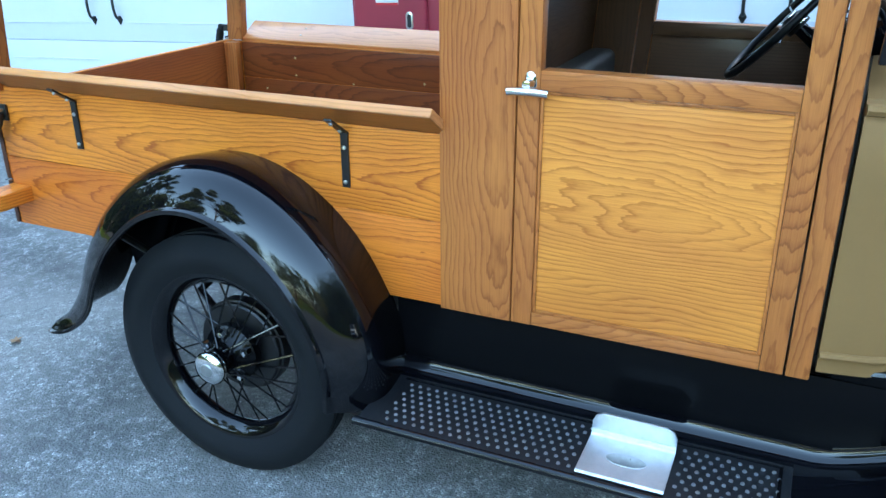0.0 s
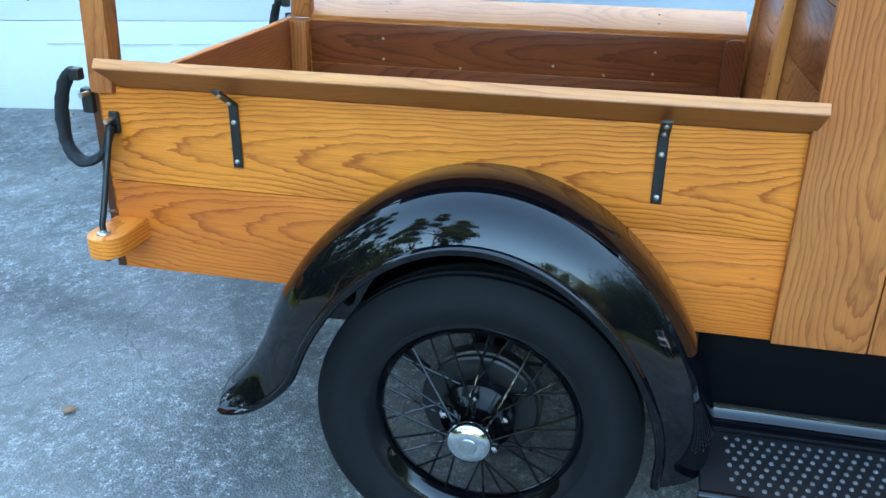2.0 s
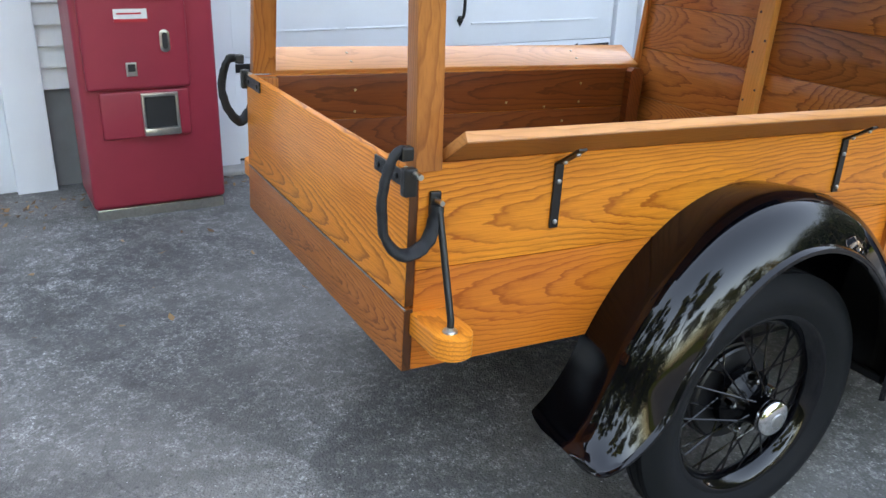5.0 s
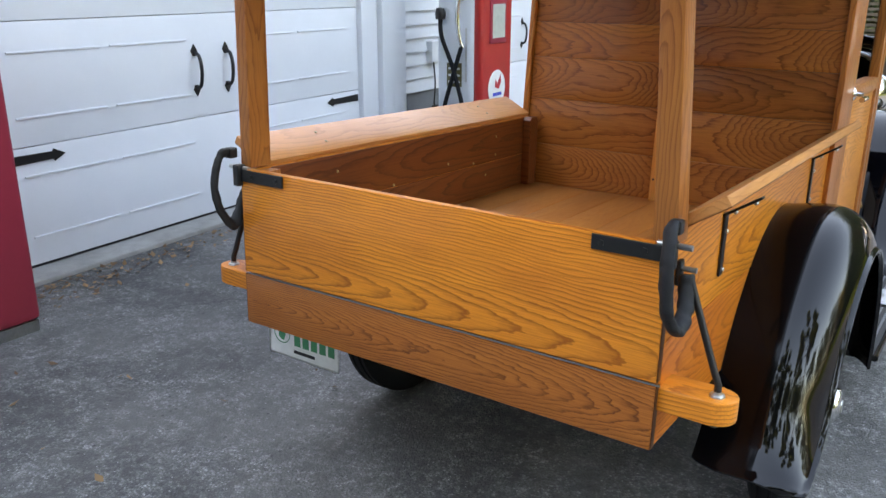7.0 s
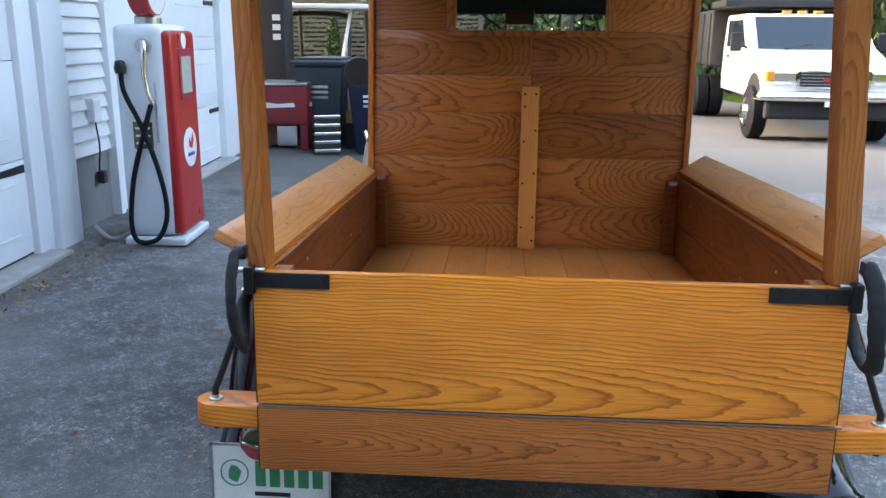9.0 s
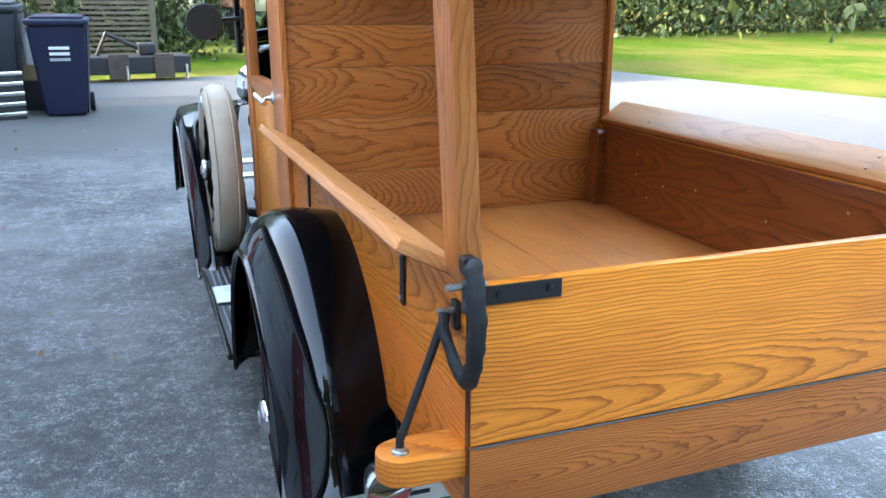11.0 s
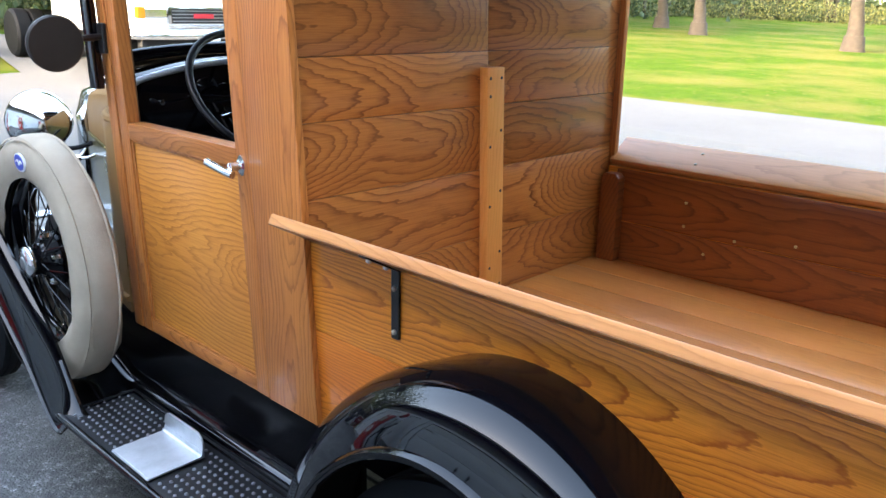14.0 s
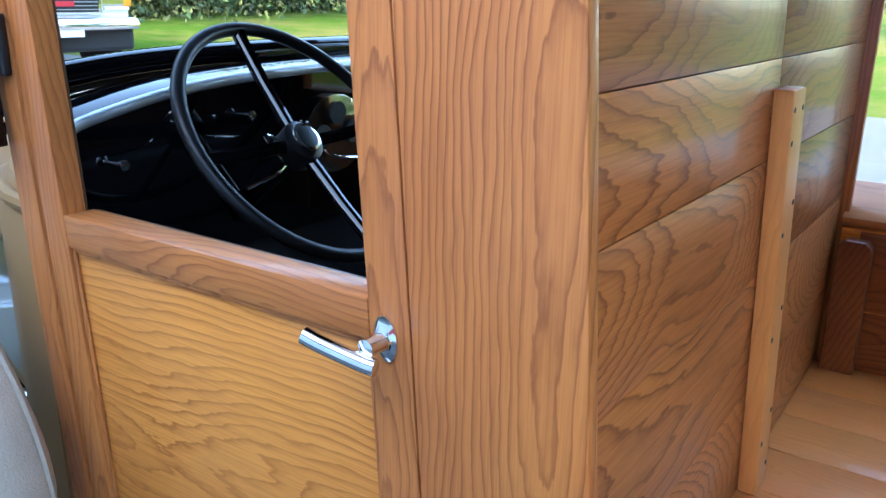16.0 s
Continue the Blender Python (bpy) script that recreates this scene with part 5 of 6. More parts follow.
tagged(gpart("apron", span((-0.6, -9.0, -0.16), (0.0, -0.5, 0.045), 0.012), CONCRETE), "worn concrete garage sill", "sill", kind="structure")
tagged(gpart("apron", span((-0.6, 0.42, -0.16), (0.0, 3.66, 0.085), 0.012), CONCRETE), "worn concrete garage sill", "sill", kind="structure")
tagged(gpart("apron", span((-0.6, 4.95, -0.16), (0.0, 8.05, 0.085), 0.012), CONCRETE), "worn concrete garage sill", "sill", kind="structure")
# building body and roof behind the front
tagged(gpart("wall_back", span((-9.5, -10, 0), (-9.3, 9.4, 3.4)), SIDING), "plain garage back wall", "wall", kind="structure")
for yy in (-10, 9.2):
    tagged(gpart("wall_gable", prism([(-9.5, 0.0), (-9.5, 3.4), (-4.9, 6.6), (-0.24, 3.4), (-0.24, 0.0)], yy, yy + 0.2, 0, "y"), SIDING), "plain garage gable wall", "wall", kind="structure")
tagged(gpart("roof", prism([(-9.9, 3.2), (-4.9, 6.75), (0.2, 3.2), (0.2, 3.05), (-4.9, 6.6), (-9.9, 3.05)], -10.4, 9.8, 0, "y"), FOUND), "grey garage roof", "roof", kind="structure")


def garage_door(name, s0, s1, n, centre_gap, base, label):
    """A white sectional door with embossed panels, two pulls and strap hinges."""
    d = tagged(gpart(name, span((-0.275, s0, base), (-0.225, s1, 2.3)), WHITE), label, "garage door", kind="structure")
    zz = [base, base + 0.612, base + 1.224, base + 1.82, 2.3]
    for z0, z1 in zip(zz, zz[1:]):
        part("door_section", span((-0.2245, s0, z0 + 0.002), (-0.195, s1, z1 - 0.002), 0.003), WHITE, d, smooth=True)
    wid = (s1 - s0 - 0.24 - centre_gap) / n
    for z0, z1 in zip(zz, zz[1:]):
        for k in range(n):
            a = s0 + 0.12 + k * wid + (centre_gap if k >= n // 2 else 0) + 0.03
            b = a + wid - 0.06
            lo, hi = z0 + 0.14, z1 - 0.142
            ring = bmesh.new()
            for p, q, e in (((a, lo), (b, lo + 0.011), 0.008), ((a, hi - 0.011), (b, hi), 0.008)):
                span((-0.1955, p[0], p[1]), (-0.195 + e, q[0], q[1]), e * 0.35, ring, 2)
            part("panel_moulding", ring, WHITE, d, smooth=True)
    mid = (s0 + s1) / 2 - 0.02
    hz = base + 0.9
    for s in (-0.128, 0.128):
        y = mid + s
        h = part("pull_handle", tube(smooth_path([(-0.19, y, hz + 0.1), (-0.15, y, hz + 0.08), (-0.135, y, hz), (-0.15, y, hz - 0.09), (-0.19, y, hz - 0.11)], 5), 0.011, 8), IRON, d, None, "black wrought iron pull", smooth=True)
        for zc, sg in ((hz + 0.11, 1), (hz - 0.12, -1)):
            part("spade_end", prism([(y, zc + sg * 0.04), (y - 0.025, zc), (y - 0.01, zc - sg * 0.03), (y + 0.01, zc - sg * 0.03), (y + 0.025, zc)], -0.195, -0.186, 0.002), IRON, h)
    for y, sg in ((s0 + 0.02, 1), (s1 - 0.02, -1)):
        for zc in (base + 0.553, base + 1.72):
            part("strap_hinge", prism([(y, zc - 0.026), (y, zc + 0.026), (y + sg * 0.3, zc + 0.017), (y + sg * 0.305, zc + 0.033), (y + sg * 0.37, zc), (y + sg * 0.305, zc - 0.033), (y + sg * 0.3, zc - 0.017)], -0.195, -0.187, 0.002), IRON, d, None, "black strap hinge with spear tip")
    part("weather_seal", span((-0.22, s0, base - 0.012), (-0.2, s1, base)), DARK, d)
    return d


garage_door("door_1", -5.1, -0.65, 8, 0.3, 0.057, "wide white sectional garage door with black strap hinges")
garage_door("door_2", 0.58, 3.52, 4, 0.34, 0.1, "white sectional garage door with black pulls and strap hinges")
garage_door("door_3", 5.0, 7.95, 4, 0.34, 0.1, "white sectional garage door behind the fuel pump")
outlet = tagged(gpart("outlet_box", span((-0.21, 4.5, 0.84), (-0.14, 4.63, 1.02), 0.012), SIDING), "grey weatherproof outlet box on the siding", "outlet")
part("cord", tube(smooth_path([(-0.17, 4.57, 0.84), (-0.16, 4.58, 0.65), (-0.19, 4.61, 0.48), (-0.17, 4.62, 0.42)], 5), 0.007, 8), IRON, outlet, smooth=True)
part("plug", span((-0.21, 4.59, 0.36), (-0.15, 4.66, 0.46), 0.015), DARK, outlet)

# ---- red vending machine ----
vm = thing("vending_machine", "faded red vintage vending machine with a lower hatch", "vending machine", m=Matrix.Translation((-2.255, 0.0, 0.042)) @ Matrix.Rotation(GA * 0.5, 4, "Z"))
part("kick_base", span((-0.46, -0.315, 0.0), (-0.012, 0.312, 0.062), 0.004), STEEL, vm, label="dull steel kick plate")
part("cabinet", span((-0.46, -0.33, 0.063), (0.0, 0.322, 1.83), 0.03, seg=4), RED, vm, smooth=True)
part("front_panel", span((-0.005, -0.3, 0.66), (0.03, 0.185, 1.8), 0.02, seg=4), RED, vm, smooth=True)
part("lower_panel", span((-0.005, -0.25, 0.42), (0.018, 0.17, 0.652), 0.012, seg=3), RED, vm, smooth=True)
hz = part("hatch_frame", merge(merge(span((0.015, -0.06, 0.62), (0.034, 0.115, 0.638), 0.004), span((0.015, -0.06, 0.43), (0.045, 0.115, 0.468), 0.008)), merge(span((0.015, -0.06, 0.44), (0.034, -0.046, 0.63), 0.004), span((0.015, 0.101, 0.44), (0.034, 0.115, 0.63), 0.004))), STEEL, vm, label="steel frame of the delivery hatch", smooth=True)
part("hatch_hole", span((0.018, -0.046, 0.465), (0.0235, 0.101, 0.622)), DARK, hz)
pill = lambda r, h: [(0.075 + r * math.cos(t), 0.885 + (h if math.sin(t) > 0 else -h) + r * math.sin(t)) for t in [(i + 0.5) * math.pi / 8 for i in range(16)]]
lk = part("lock_escutcheon", prism(pill(0.024, 0.03), 0.029, 0.037, 0.003), STEEL, vm, smooth=True)
part("lock_hole", prism(pill(0.013, 0.026), 0.0372, 0.0385), DARK, lk)
cr = part("coin_return", span((0.029, -0.115, 0.725), (0.036, -0.065, 0.79), 0.004), STEEL, vm)
part("coin_hole", span((0.0362, -0.106, 0.747), (0.0372, -0.073, 0.782)), DARK, cr)
pl = part("price_label", span((0.0302, -0.145, 0.975), (0.032, 0.005, 1.035)), LABELW, vm)
part("label_bar", span((0.0322, -0.145, 0.975), (0.033, 0.005, 0.99)), LABELR, pl)
part("label_bar", span((0.0322, -0.13, 1.01), (0.033, -0.02, 1.018)), LABELR, pl)
cp = part("coin_panel", span((0.029, -0.12, 1.15), (0.04, 0.12, 1.235), 0.004), STEEL, vm)
part("coin_window", span((0.0402, -0.1, 1.16), (0.0412, 0.05, 1.225)), DARK, cp)
part("embossed_sign", span((0.029, -0.06, 1.065), (0.032, 0.1, 1.105), 0.003), RED, vm, smooth=True)

# ---- fuel pump ----
pm = thing("fuel_pump", "restored red and white vintage fuel pump with black hose", "fuel pump", m=Matrix.Translation((-2.53, 4.17, 0.055)) @ Matrix.Rotation(radians(3), 4, "Z"))
part("base", span((-0.18, -0.275, 0.0), (0.25, 0.275, 0.06), 0.02, seg=3), PUMPWHITE, pm, smooth=True)
part("body", span((-0.165, -0.262, 0.06), (0.19, 0.262, 1.5), 0.075, seg=5), PUMPWHITE, pm, label="white enamelled pump side", smooth=True)
part("front_face", span((0.14, -0.25, 0.075), (0.232, 0.25, 1.46), 0.045, seg=5), PUMPRED, pm, label="red pump front", smooth=True)
part("dial_frame", span((0.222, -0.13, 1.0), (0.243, 0.13, 1.34), 0.012), RED, pm, smooth=True)
part("dial_glass", span((0.236, -0.1, 1.04), (0.2445, 0.1, 1.29), 0.003), DIAL, pm)
part("round_badge", lathe([(0.0, 0.2385), (0.135, 0.2365), (0.14, 0.228)], 32, "x", (0, 0, 0.66)), LABELW, pm, label="round white badge")
part("badge_mark", prism([(-0.04, 0.67), (-0.03, 0.73), (0.0, 0.69), (0.05, 0.76), (0.06, 0.7), (0.02, 0.65)], 0.2385, 0.2402), LABELR, pm)
part("badge_bar", span((0.2385, -0.07, 0.60), (0.2402, 0.07, 0.625)), BLUE, pm)
part("top_badge", lathe([(0.0, 0.2365), (0.05, 0.2345), (0.053, 0.226)], 24, "x", (0, 0, 1.39)), LABELW, pm)
part("collar", lathe([(0.09, 1.5), (0.09, 1.545), (0.07, 1.56), (0.07, 1.58)], 24, "z"), STEEL, pm, smooth=True)
part("globe", lathe([(0.19, -0.07), (0.2, -0.06), (0.2, 0.06), (0.19, 0.07)], 40, "x", (0, 0, 1.75)), PUMPRED, pm, label="round red globe with white faces", smooth=True)
part("globe_face", lathe([(0.185, 0.07), (0.1, 0.085), (0.0, 0.09)], 32, "x", (0, 0, 1.75)), LABELW, pm, smooth=True)
part("globe_face", lathe([(0.185, -0.07), (0.1, -0.085), (0.0, -0.09)], 32, "x", (0, 0, 1.75)), LABELW, pm, smooth=True)
part("nozzle", tube(smooth_path([(0.06, -0.285, 1.38), (0.07, -0.31, 1.34), (0.06, -0.315, 1.2), (0.08, -0.315, 1.04), (0.1, -0.3, 0.98)], 5), 0.02, 10, taper=0.6), CHROME, pm, label="chrome nozzle on its hook", smooth=True)
part("nozzle_guard", lathe([(0.05, -0.29), (0.055, -0.275), (0.03, -0.265)], 20, "y", (0.055, 0, 1.36)), STEEL, pm, smooth=True)
part("hose_fitting", lathe([(0.035, 1.18), (0.04, 1.22), (0.03, 1.26), (0.0, 1.27)], 14, "z", (-0.1, -0.3, 0)), IRON, pm, smooth=True)
part("hose", tube(smooth_path([(-0.1, -0.3, 1.18), (-0.08, -0.31, 1.05), (0.02, -0.31, 0.82), (0.12, -0.32, 0.5), (0.15, -0.33, 0.24), (0.08, -0.34, 0.07), (-0.06, -0.34, 0.05), (-0.1, -0.33, 0.2), (-0.06, -0.315, 0.5), (0.03, -0.31, 0.8), (0.09, -0.31, 0.98)], 6), 0.017, 10), RUBBER, pm, label="black rubber hose in a long loop", smooth=True)
part("data_plate", span((-0.06, -0.268, 0.68), (0.07, -0.2615, 0.86)), OLIVE, pm)
for k in range(3):
    part("plate_bar", span((-0.045, -0.27, 0.71 + k * 0.05), (0.055, -0.2678, 0.725 + k * 0.05)), LABELW, pm)
part("chrome_strip", span((0.1, -0.268, 0.72), (0.115, -0.261, 1.12), 0.002), STEEL, pm)
part("conduit", tube(smooth_path([(-0.2, -0.1, 0.05), (-0.3, -0.2, 0.03), (-0.42, -0.2, 0.12)], 5), 0.016, 8), CONCRETE, pm, smooth=True)

# ---- things by the end of the garage ----
ck = thing("drinks_cooler", "red vintage drinks cooler chest with open lower front", "cooler", m=Matrix.Translation((-2.85, 9.22, 0.0)) @ Matrix.Diagonal((0.9, 1, 0.88, 1)))
part("chest", span((-0.42, -0.3, 0.42), (0.32, 0.3, 0.98), 0.03, seg=3), COOLRED, ck, smooth=True)
part("lid", span((-0.43, -0.31, 0.985), (0.33, 0.31, 1.03), 0.012), STEEL, ck, smooth=True)
part("side_panel", span((0.2, -0.29, 0.06), (0.31, 0.29, 0.42), 0.01), COOLRED, ck)
part("side_panel", span((-0.41, -0.29, 0.06), (-0.3, 0.29, 0.42), 0.01), COOLRED, ck)
part("plinth", span((-0.42, -0.3, 0.0), (0.32, 0.3, 0.06), 0.01), COOLRED, ck)
part("compressor_cover", span((-0.16, -0.24, 0.1), (0.14, 0.2, 0.4), 0.02), STEEL, ck)
part("script_bar", prism([(-0.3, 0.66), (-0.28, 0.74), (-0.1, 0.72), (0.12, 0.74), (0.14, 0.68), (-0.08, 0.67)], -0.303, -0.3005, 0, "y"), LABELW, ck)
part("script_bar", span((0.3205, -0.2, 0.68), (0.323, 0.16, 0.74)), LABELW, ck)


def wheelie_bin(name, mat, m, label, logo=True):
    b = thing(name, label, "bin", m=m)
    bm2 = bmesh.new()
    bot = [(-0.22, -0.26), (0.22, -0.26), (0.22, 0.24), (-0.22, 0.24)]
    top = [(-0.3, -0.36), (0.3, -0.36), (0.3, 0.36), (-0.3, 0.36)]
    vb = [bm2.verts.new((x, y, 0.02)) for x, y in bot]
    vt = [bm2.verts.new((x, y, 1.0)) for x, y in top]
    bm2.faces.new(vb), bm2.faces.new(vt)
    for i in range(4):
        bm2.faces.new((vb[i], vb[(i + 1) % 4], vt[(i + 1) % 4], vt[i]))
    bmesh.ops.bevel(bm2, geom=bm2.edges[:], offset=0.03, segments=3, affect="EDGES")
    part("tub", bm2, mat, b, smooth=True)
    part("lid", merge(span((-0.32, -0.39, 1.0), (0.32, 0.38, 1.05), 0.02), span((-0.26, -0.32, 1.04), (0.26, 0.3, 1.085), 0.03)), mat, b, smooth=True)
    part("grip", tube([(-0.25, 0.42, 0.98), (0.25, 0.42, 0.98)], 0.018, 8), mat, b, smooth=True)
    for s in (-0.25, 0.25):
        part("bin_wheel", lathe([(0.0, -0.025), (0.1, -0.025), (0.11, -0.015), (0.11, 0.015), (0.1, 0.025), (0.0, 0.025)], 20, "x", (s, 0.24, 0.11)), RUBBER, b, smooth=True)
    if logo:
        for k in range(3):
            part("print_bar", span((-0.1, -0.352 + 0.0 + k * 0.006, 0.74 - k * 0.06), (0.1, -0.34, 0.77 - k * 0.06)), LABELW if mat is BIN_BLUE else STEEL, b)
    return b


wheelie_bin("wheeled_bin", BIN_DARK, Matrix.Translation((-2.45, 9.5, 0.0)) @ Matrix.Scale(1.12, 4), "large charcoal wheeled rubbish bin with lid closed")
wheelie_bin("wheeled_bin", BIN_BLUE, Matrix.Translation((-1.72, 9.1, 0.0)) @ Matrix.Scale(1.0, 4), "dark blue wheeled recycling bin")
rk = thing("bottle_crate", "stack of black and chrome crates on the ground", "crate", m=Matrix.Translation((-2.3, 8.75, 0.0)) @ Matrix.Rotation(radians(20), 4, "Z"))
for k in range(5):
    part("crate", span((-0.16, -0.14, 0.01 + k * 0.105), (0.16, 0.14, 0.07 + k * 0.105), 0.008), DARK, rk)
    part("chrome_bar", span((-0.165, -0.15, 0.072 + k * 0.105), (0.165, -0.12, 0.112 + k * 0.105), 0.008), CHROME, rk)

can = thing("canister", "white plastic canister with a tan base between the bins", "canister", m=Matrix.Translation((-2.06, 9.42, 0.0)))
part("crate_base", span((-0.12, -0.1, 0.0), (0.12, 0.1, 0.36), 0.01), DARK, can)
part("tan_block", span((-0.09, -0.09, 0.362), (0.09, 0.09, 0.53), 0.01), TAN, can, label="tan cardboard block")
part("bottle", lathe([(0.0, 0.532), (0.075, 0.532), (0.08, 0.56), (0.08, 0.8), (0.04, 0.86), (0.035, 0.92), (0.0, 0.925)], 20, "z"), LABELW, can, smooth=True)
sg = thing("black_cabinet", "tall black machine cabinet with white markings behind the cooler", "cabinet", m=Matrix.Translation((-3.3, 10.3, 0.0)))
part("cabinet_body", span((-0.35, -0.2, 0.0), (0.17, 0.3, 2.3), 0.03), DARK, sg, smooth=True)
for k in range(3):
    part("marking_bar", span((0.0, -0.206, 1.42 + k * 0.13), (0.11, -0.2005, 1.5 + k * 0.13), 0.002), LABELW, sg)

# golf cart with a white roof
gc = thing("golf_cart", "golf cart with white roof and slanted white struts", "golf cart", m=Matrix.Translation((-2.9, 11.6, 0.0)))
part("canopy", span((-0.75, -0.9, 1.86), (0.85, 0.9, 1.93), 0.03), TRUCKW, gc, smooth=True)
for s in (-0.55, 0.55):
    part("strut", tube([(s - 0.15, -0.95, 0.8), (s, -0.65, 1.87)], 0.026, 8), SIDING, gc)
    part("strut", tube([(s, 0.8, 0.8), (s, 0.7, 1.87)], 0.03, 8), IRON, gc)
part("windscreen_frame", tube(smooth_path([(-0.5, -0.72, 0.85), (-0.5, -0.6, 1.6), (-0.4, -0.58, 1.78), (0.4, -0.58, 1.78), (0.5, -0.6, 1.6), (0.5, -0.72, 0.85)], 6), 0.035, 8), DARK, gc, label="black tubular windscreen frame", smooth=True)
part("cart_body", span((-0.6, -1.1, 0.3), (0.6, 1.1, 0.8), 0.08, seg=3), BIN_DARK, gc, smooth=True)
part("cart_seat", span((-0.55, 0.0, 0.8), (0.55, 0.5, 0.95), 0.04), SEATM, gc, smooth=True)
for sx in (-0.5, 0.5):
    for yy in (-0.8, 0.8):
        part("cart_wheel", lathe([(0.0, -0.08), (0.2, -0.08), (0.22, -0.05), (0.22, 0.05), (0.2, 0.08), (0.0, 0.08)], 20, "x", (sx, yy, 0.22)), RUBBER, gc, smooth=True)

# ---- white dump truck across the road ----
dt = thing("dump_truck", "white pickup-cab dump truck with black bed parked on the road", "truck", m=Matrix.Translation((4.66, 10.95, 0.0)) @ Matrix.Rotation(radians(-3), 4, "Z"))
cabp = [(0.0, 0.6), (0.0, 1.0), (0.05, 1.1), (0.2, 1.17), (1.2, 1.29), (1.68, 1.84), (1.85, 1.9), (3.15, 1.91), (3.3, 1.3), (3.3, 0.6)]
part("cab", prism(cabp, -0.93, 0.93, 0.085), TRUCKW, dt, label="white truck cab", smooth=True)
part("bonnet_crown", prism([(0.12, 1.1), (0.25, 1.2), (1.22, 1.32), (1.22, 1.2)], -0.62, 0.62, 0.04), TRUCKW, dt, smooth=True)
part("windscreen", prism([(1.235, 1.345), (1.665, 1.835), (1.648, 1.85), (1.218, 1.36)], -0.8, 0.8, 0.006), TINT, dt)
for xx in (-0.4, 0.35):
    part("wiper", tube([(xx, 1.2, 1.345), (xx + 0.42, 1.28, 1.42)], 0.012, 6), DARK, dt)
for sx in (1, -1):
    part("side_window", prism([(1.5, 1.36), (1.86, 1.8), (2.9, 1.8), (2.95, 1.36)], sx * 0.931, sx * 0.937, 0), TINT, dt)
    part("door_seam", span((sx * 0.931, 1.42, 0.66), (sx * 0.934, 1.435, 1.36)), DARK, dt)
    part("door_pull", span((sx * 0.931, 2.7, 1.18), (sx * 0.955, 2.86, 1.22), 0.008), DARK, dt)
    part("head_light", span((sx * 0.52, -0.03, 0.91), (sx * 0.9, 0.05, 1.04), 0.02), CHROME, dt)
    part("turn_light", span((sx * 0.56, -0.032, 0.855), (sx * 0.9, 0.05, 0.9), 0.01), LABELW, dt)
    part("marker_light", span((sx * 0.83, -0.036, 0.9), (sx * 0.935, 0.08, 1.05), 0.01), AMBER, dt)
    part("mirror", span((sx * 1.02, 1.35, 1.3), (sx * 1.2, 1.43, 1.6), 0.03), DARK, dt)
    part("mirror_arm", tube([(sx * 0.93, 1.42, 1.36), (sx * 1.08, 1.4, 1.4)], 0.02, 6), DARK, dt)
    part("wheel_arch", prism([(0.72 + 0.47 * math.cos(t), 0.6 + 0.40 * math.sin(t)) for t in [i * math.pi / 14 for i in range(15)]], sx * 0.9, sx * 0.934, 0), DARK, dt)
    w = part("truck_wheel", lathe([(0.2, -0.12), (0.36, -0.12), (0.4, -0.09), (0.4, 0.09), (0.36, 0.12), (0.2, 0.12)], 32, "x", (sx * 0.89, 0.72, 0.4)), RUBBER, dt, smooth=True)
    part("truck_rim", lathe([(0.22, -0.1), (0.22, 0.12), (0.14, 0.06), (0.1, 0.17), (0.0, 0.18)] if sx > 0 else [(0.22, 0.1), (0.22, -0.12), (0.14, -0.06), (0.1, -0.17), (0.0, -0.18)], 24, "x", (sx * 0.91, 0.72, 0.4)), CHROME, w, smooth=True)
    part("rear_wheel", lathe([(0.0, -0.26), (0.36, -0.26), (0.4, -0.22), (0.4, -0.03), (0.34, 0.0), (0.4, 0.03), (0.4, 0.22), (0.36, 0.26), (0.0, 0.26)], 32, "x", (sx * 0.92, 4.6, 0.4)), RUBBER, dt, smooth=True)
part("grille", span((-0.52, -0.045, 0.8), (0.52, 0.02, 1.06), 0.025), CHROME, dt, smooth=True)
part("grille_mesh", span((-0.47, -0.052, 0.835), (0.47, -0.0455, 1.03), 0.003), DARK, dt)
for k in range(4):
    part("grille_bar", span((-0.46, -0.058, 0.862 + k * 0.045), (0.46, -0.0525, 0.872 + k * 0.045), 0.002), STEEL, dt)
part("grille_badge", span((-0.15, -0.064, 0.905), (0.15, -0.0585, 0.965), 0.004), LABELR, dt)
part("bumper", tube(smooth_path([(-1.0, 0.12, 0.7), (-0.94, -0.06, 0.7), (-0.5, -0.16, 0.7), (0.5, -0.16, 0.7), (0.94, -0.06, 0.7), (1.0, 0.12, 0.7)], 5), 0.085, 14, flat=0.7), CHROME, dt, smooth=True)
part("valance", span((-0.92, -0.08, 0.36), (0.92, 0.1, 0.64), 0.05), DARK, dt)
part("plate", span((-0.15, -0.232, 0.56), (0.15, -0.222, 0.7)), LABELW, dt)
for xx in (-0.25, 0.0, 0.25):
    part("roof_lamp", span((xx - 0.07, 1.84, 1.9), (xx + 0.07, 1.95, 1.945), 0.015), AMBER, dt)
part("chassis", span((-0.5, 0.2, 0.45), (0.5, 6.4, 0.7)), DARK, dt)
part("dump_bed", span((-1.12, 3.45, 1.0), (1.12, 6.6, 2.0), 0.03), DARK, dt, label="black steel dump bed")
part("cab_shield", span((-1.15, 2.3, 2.02), (1.15, 3.6, 2.14), 0.03), DARK, dt)
for k in range(5):
    part("bed_rib", span((-1.15, 3.6 + k * 0.68, 0.98), (1.15, 3.72 + k * 0.68, 1.95), 0.02), DARK, dt)

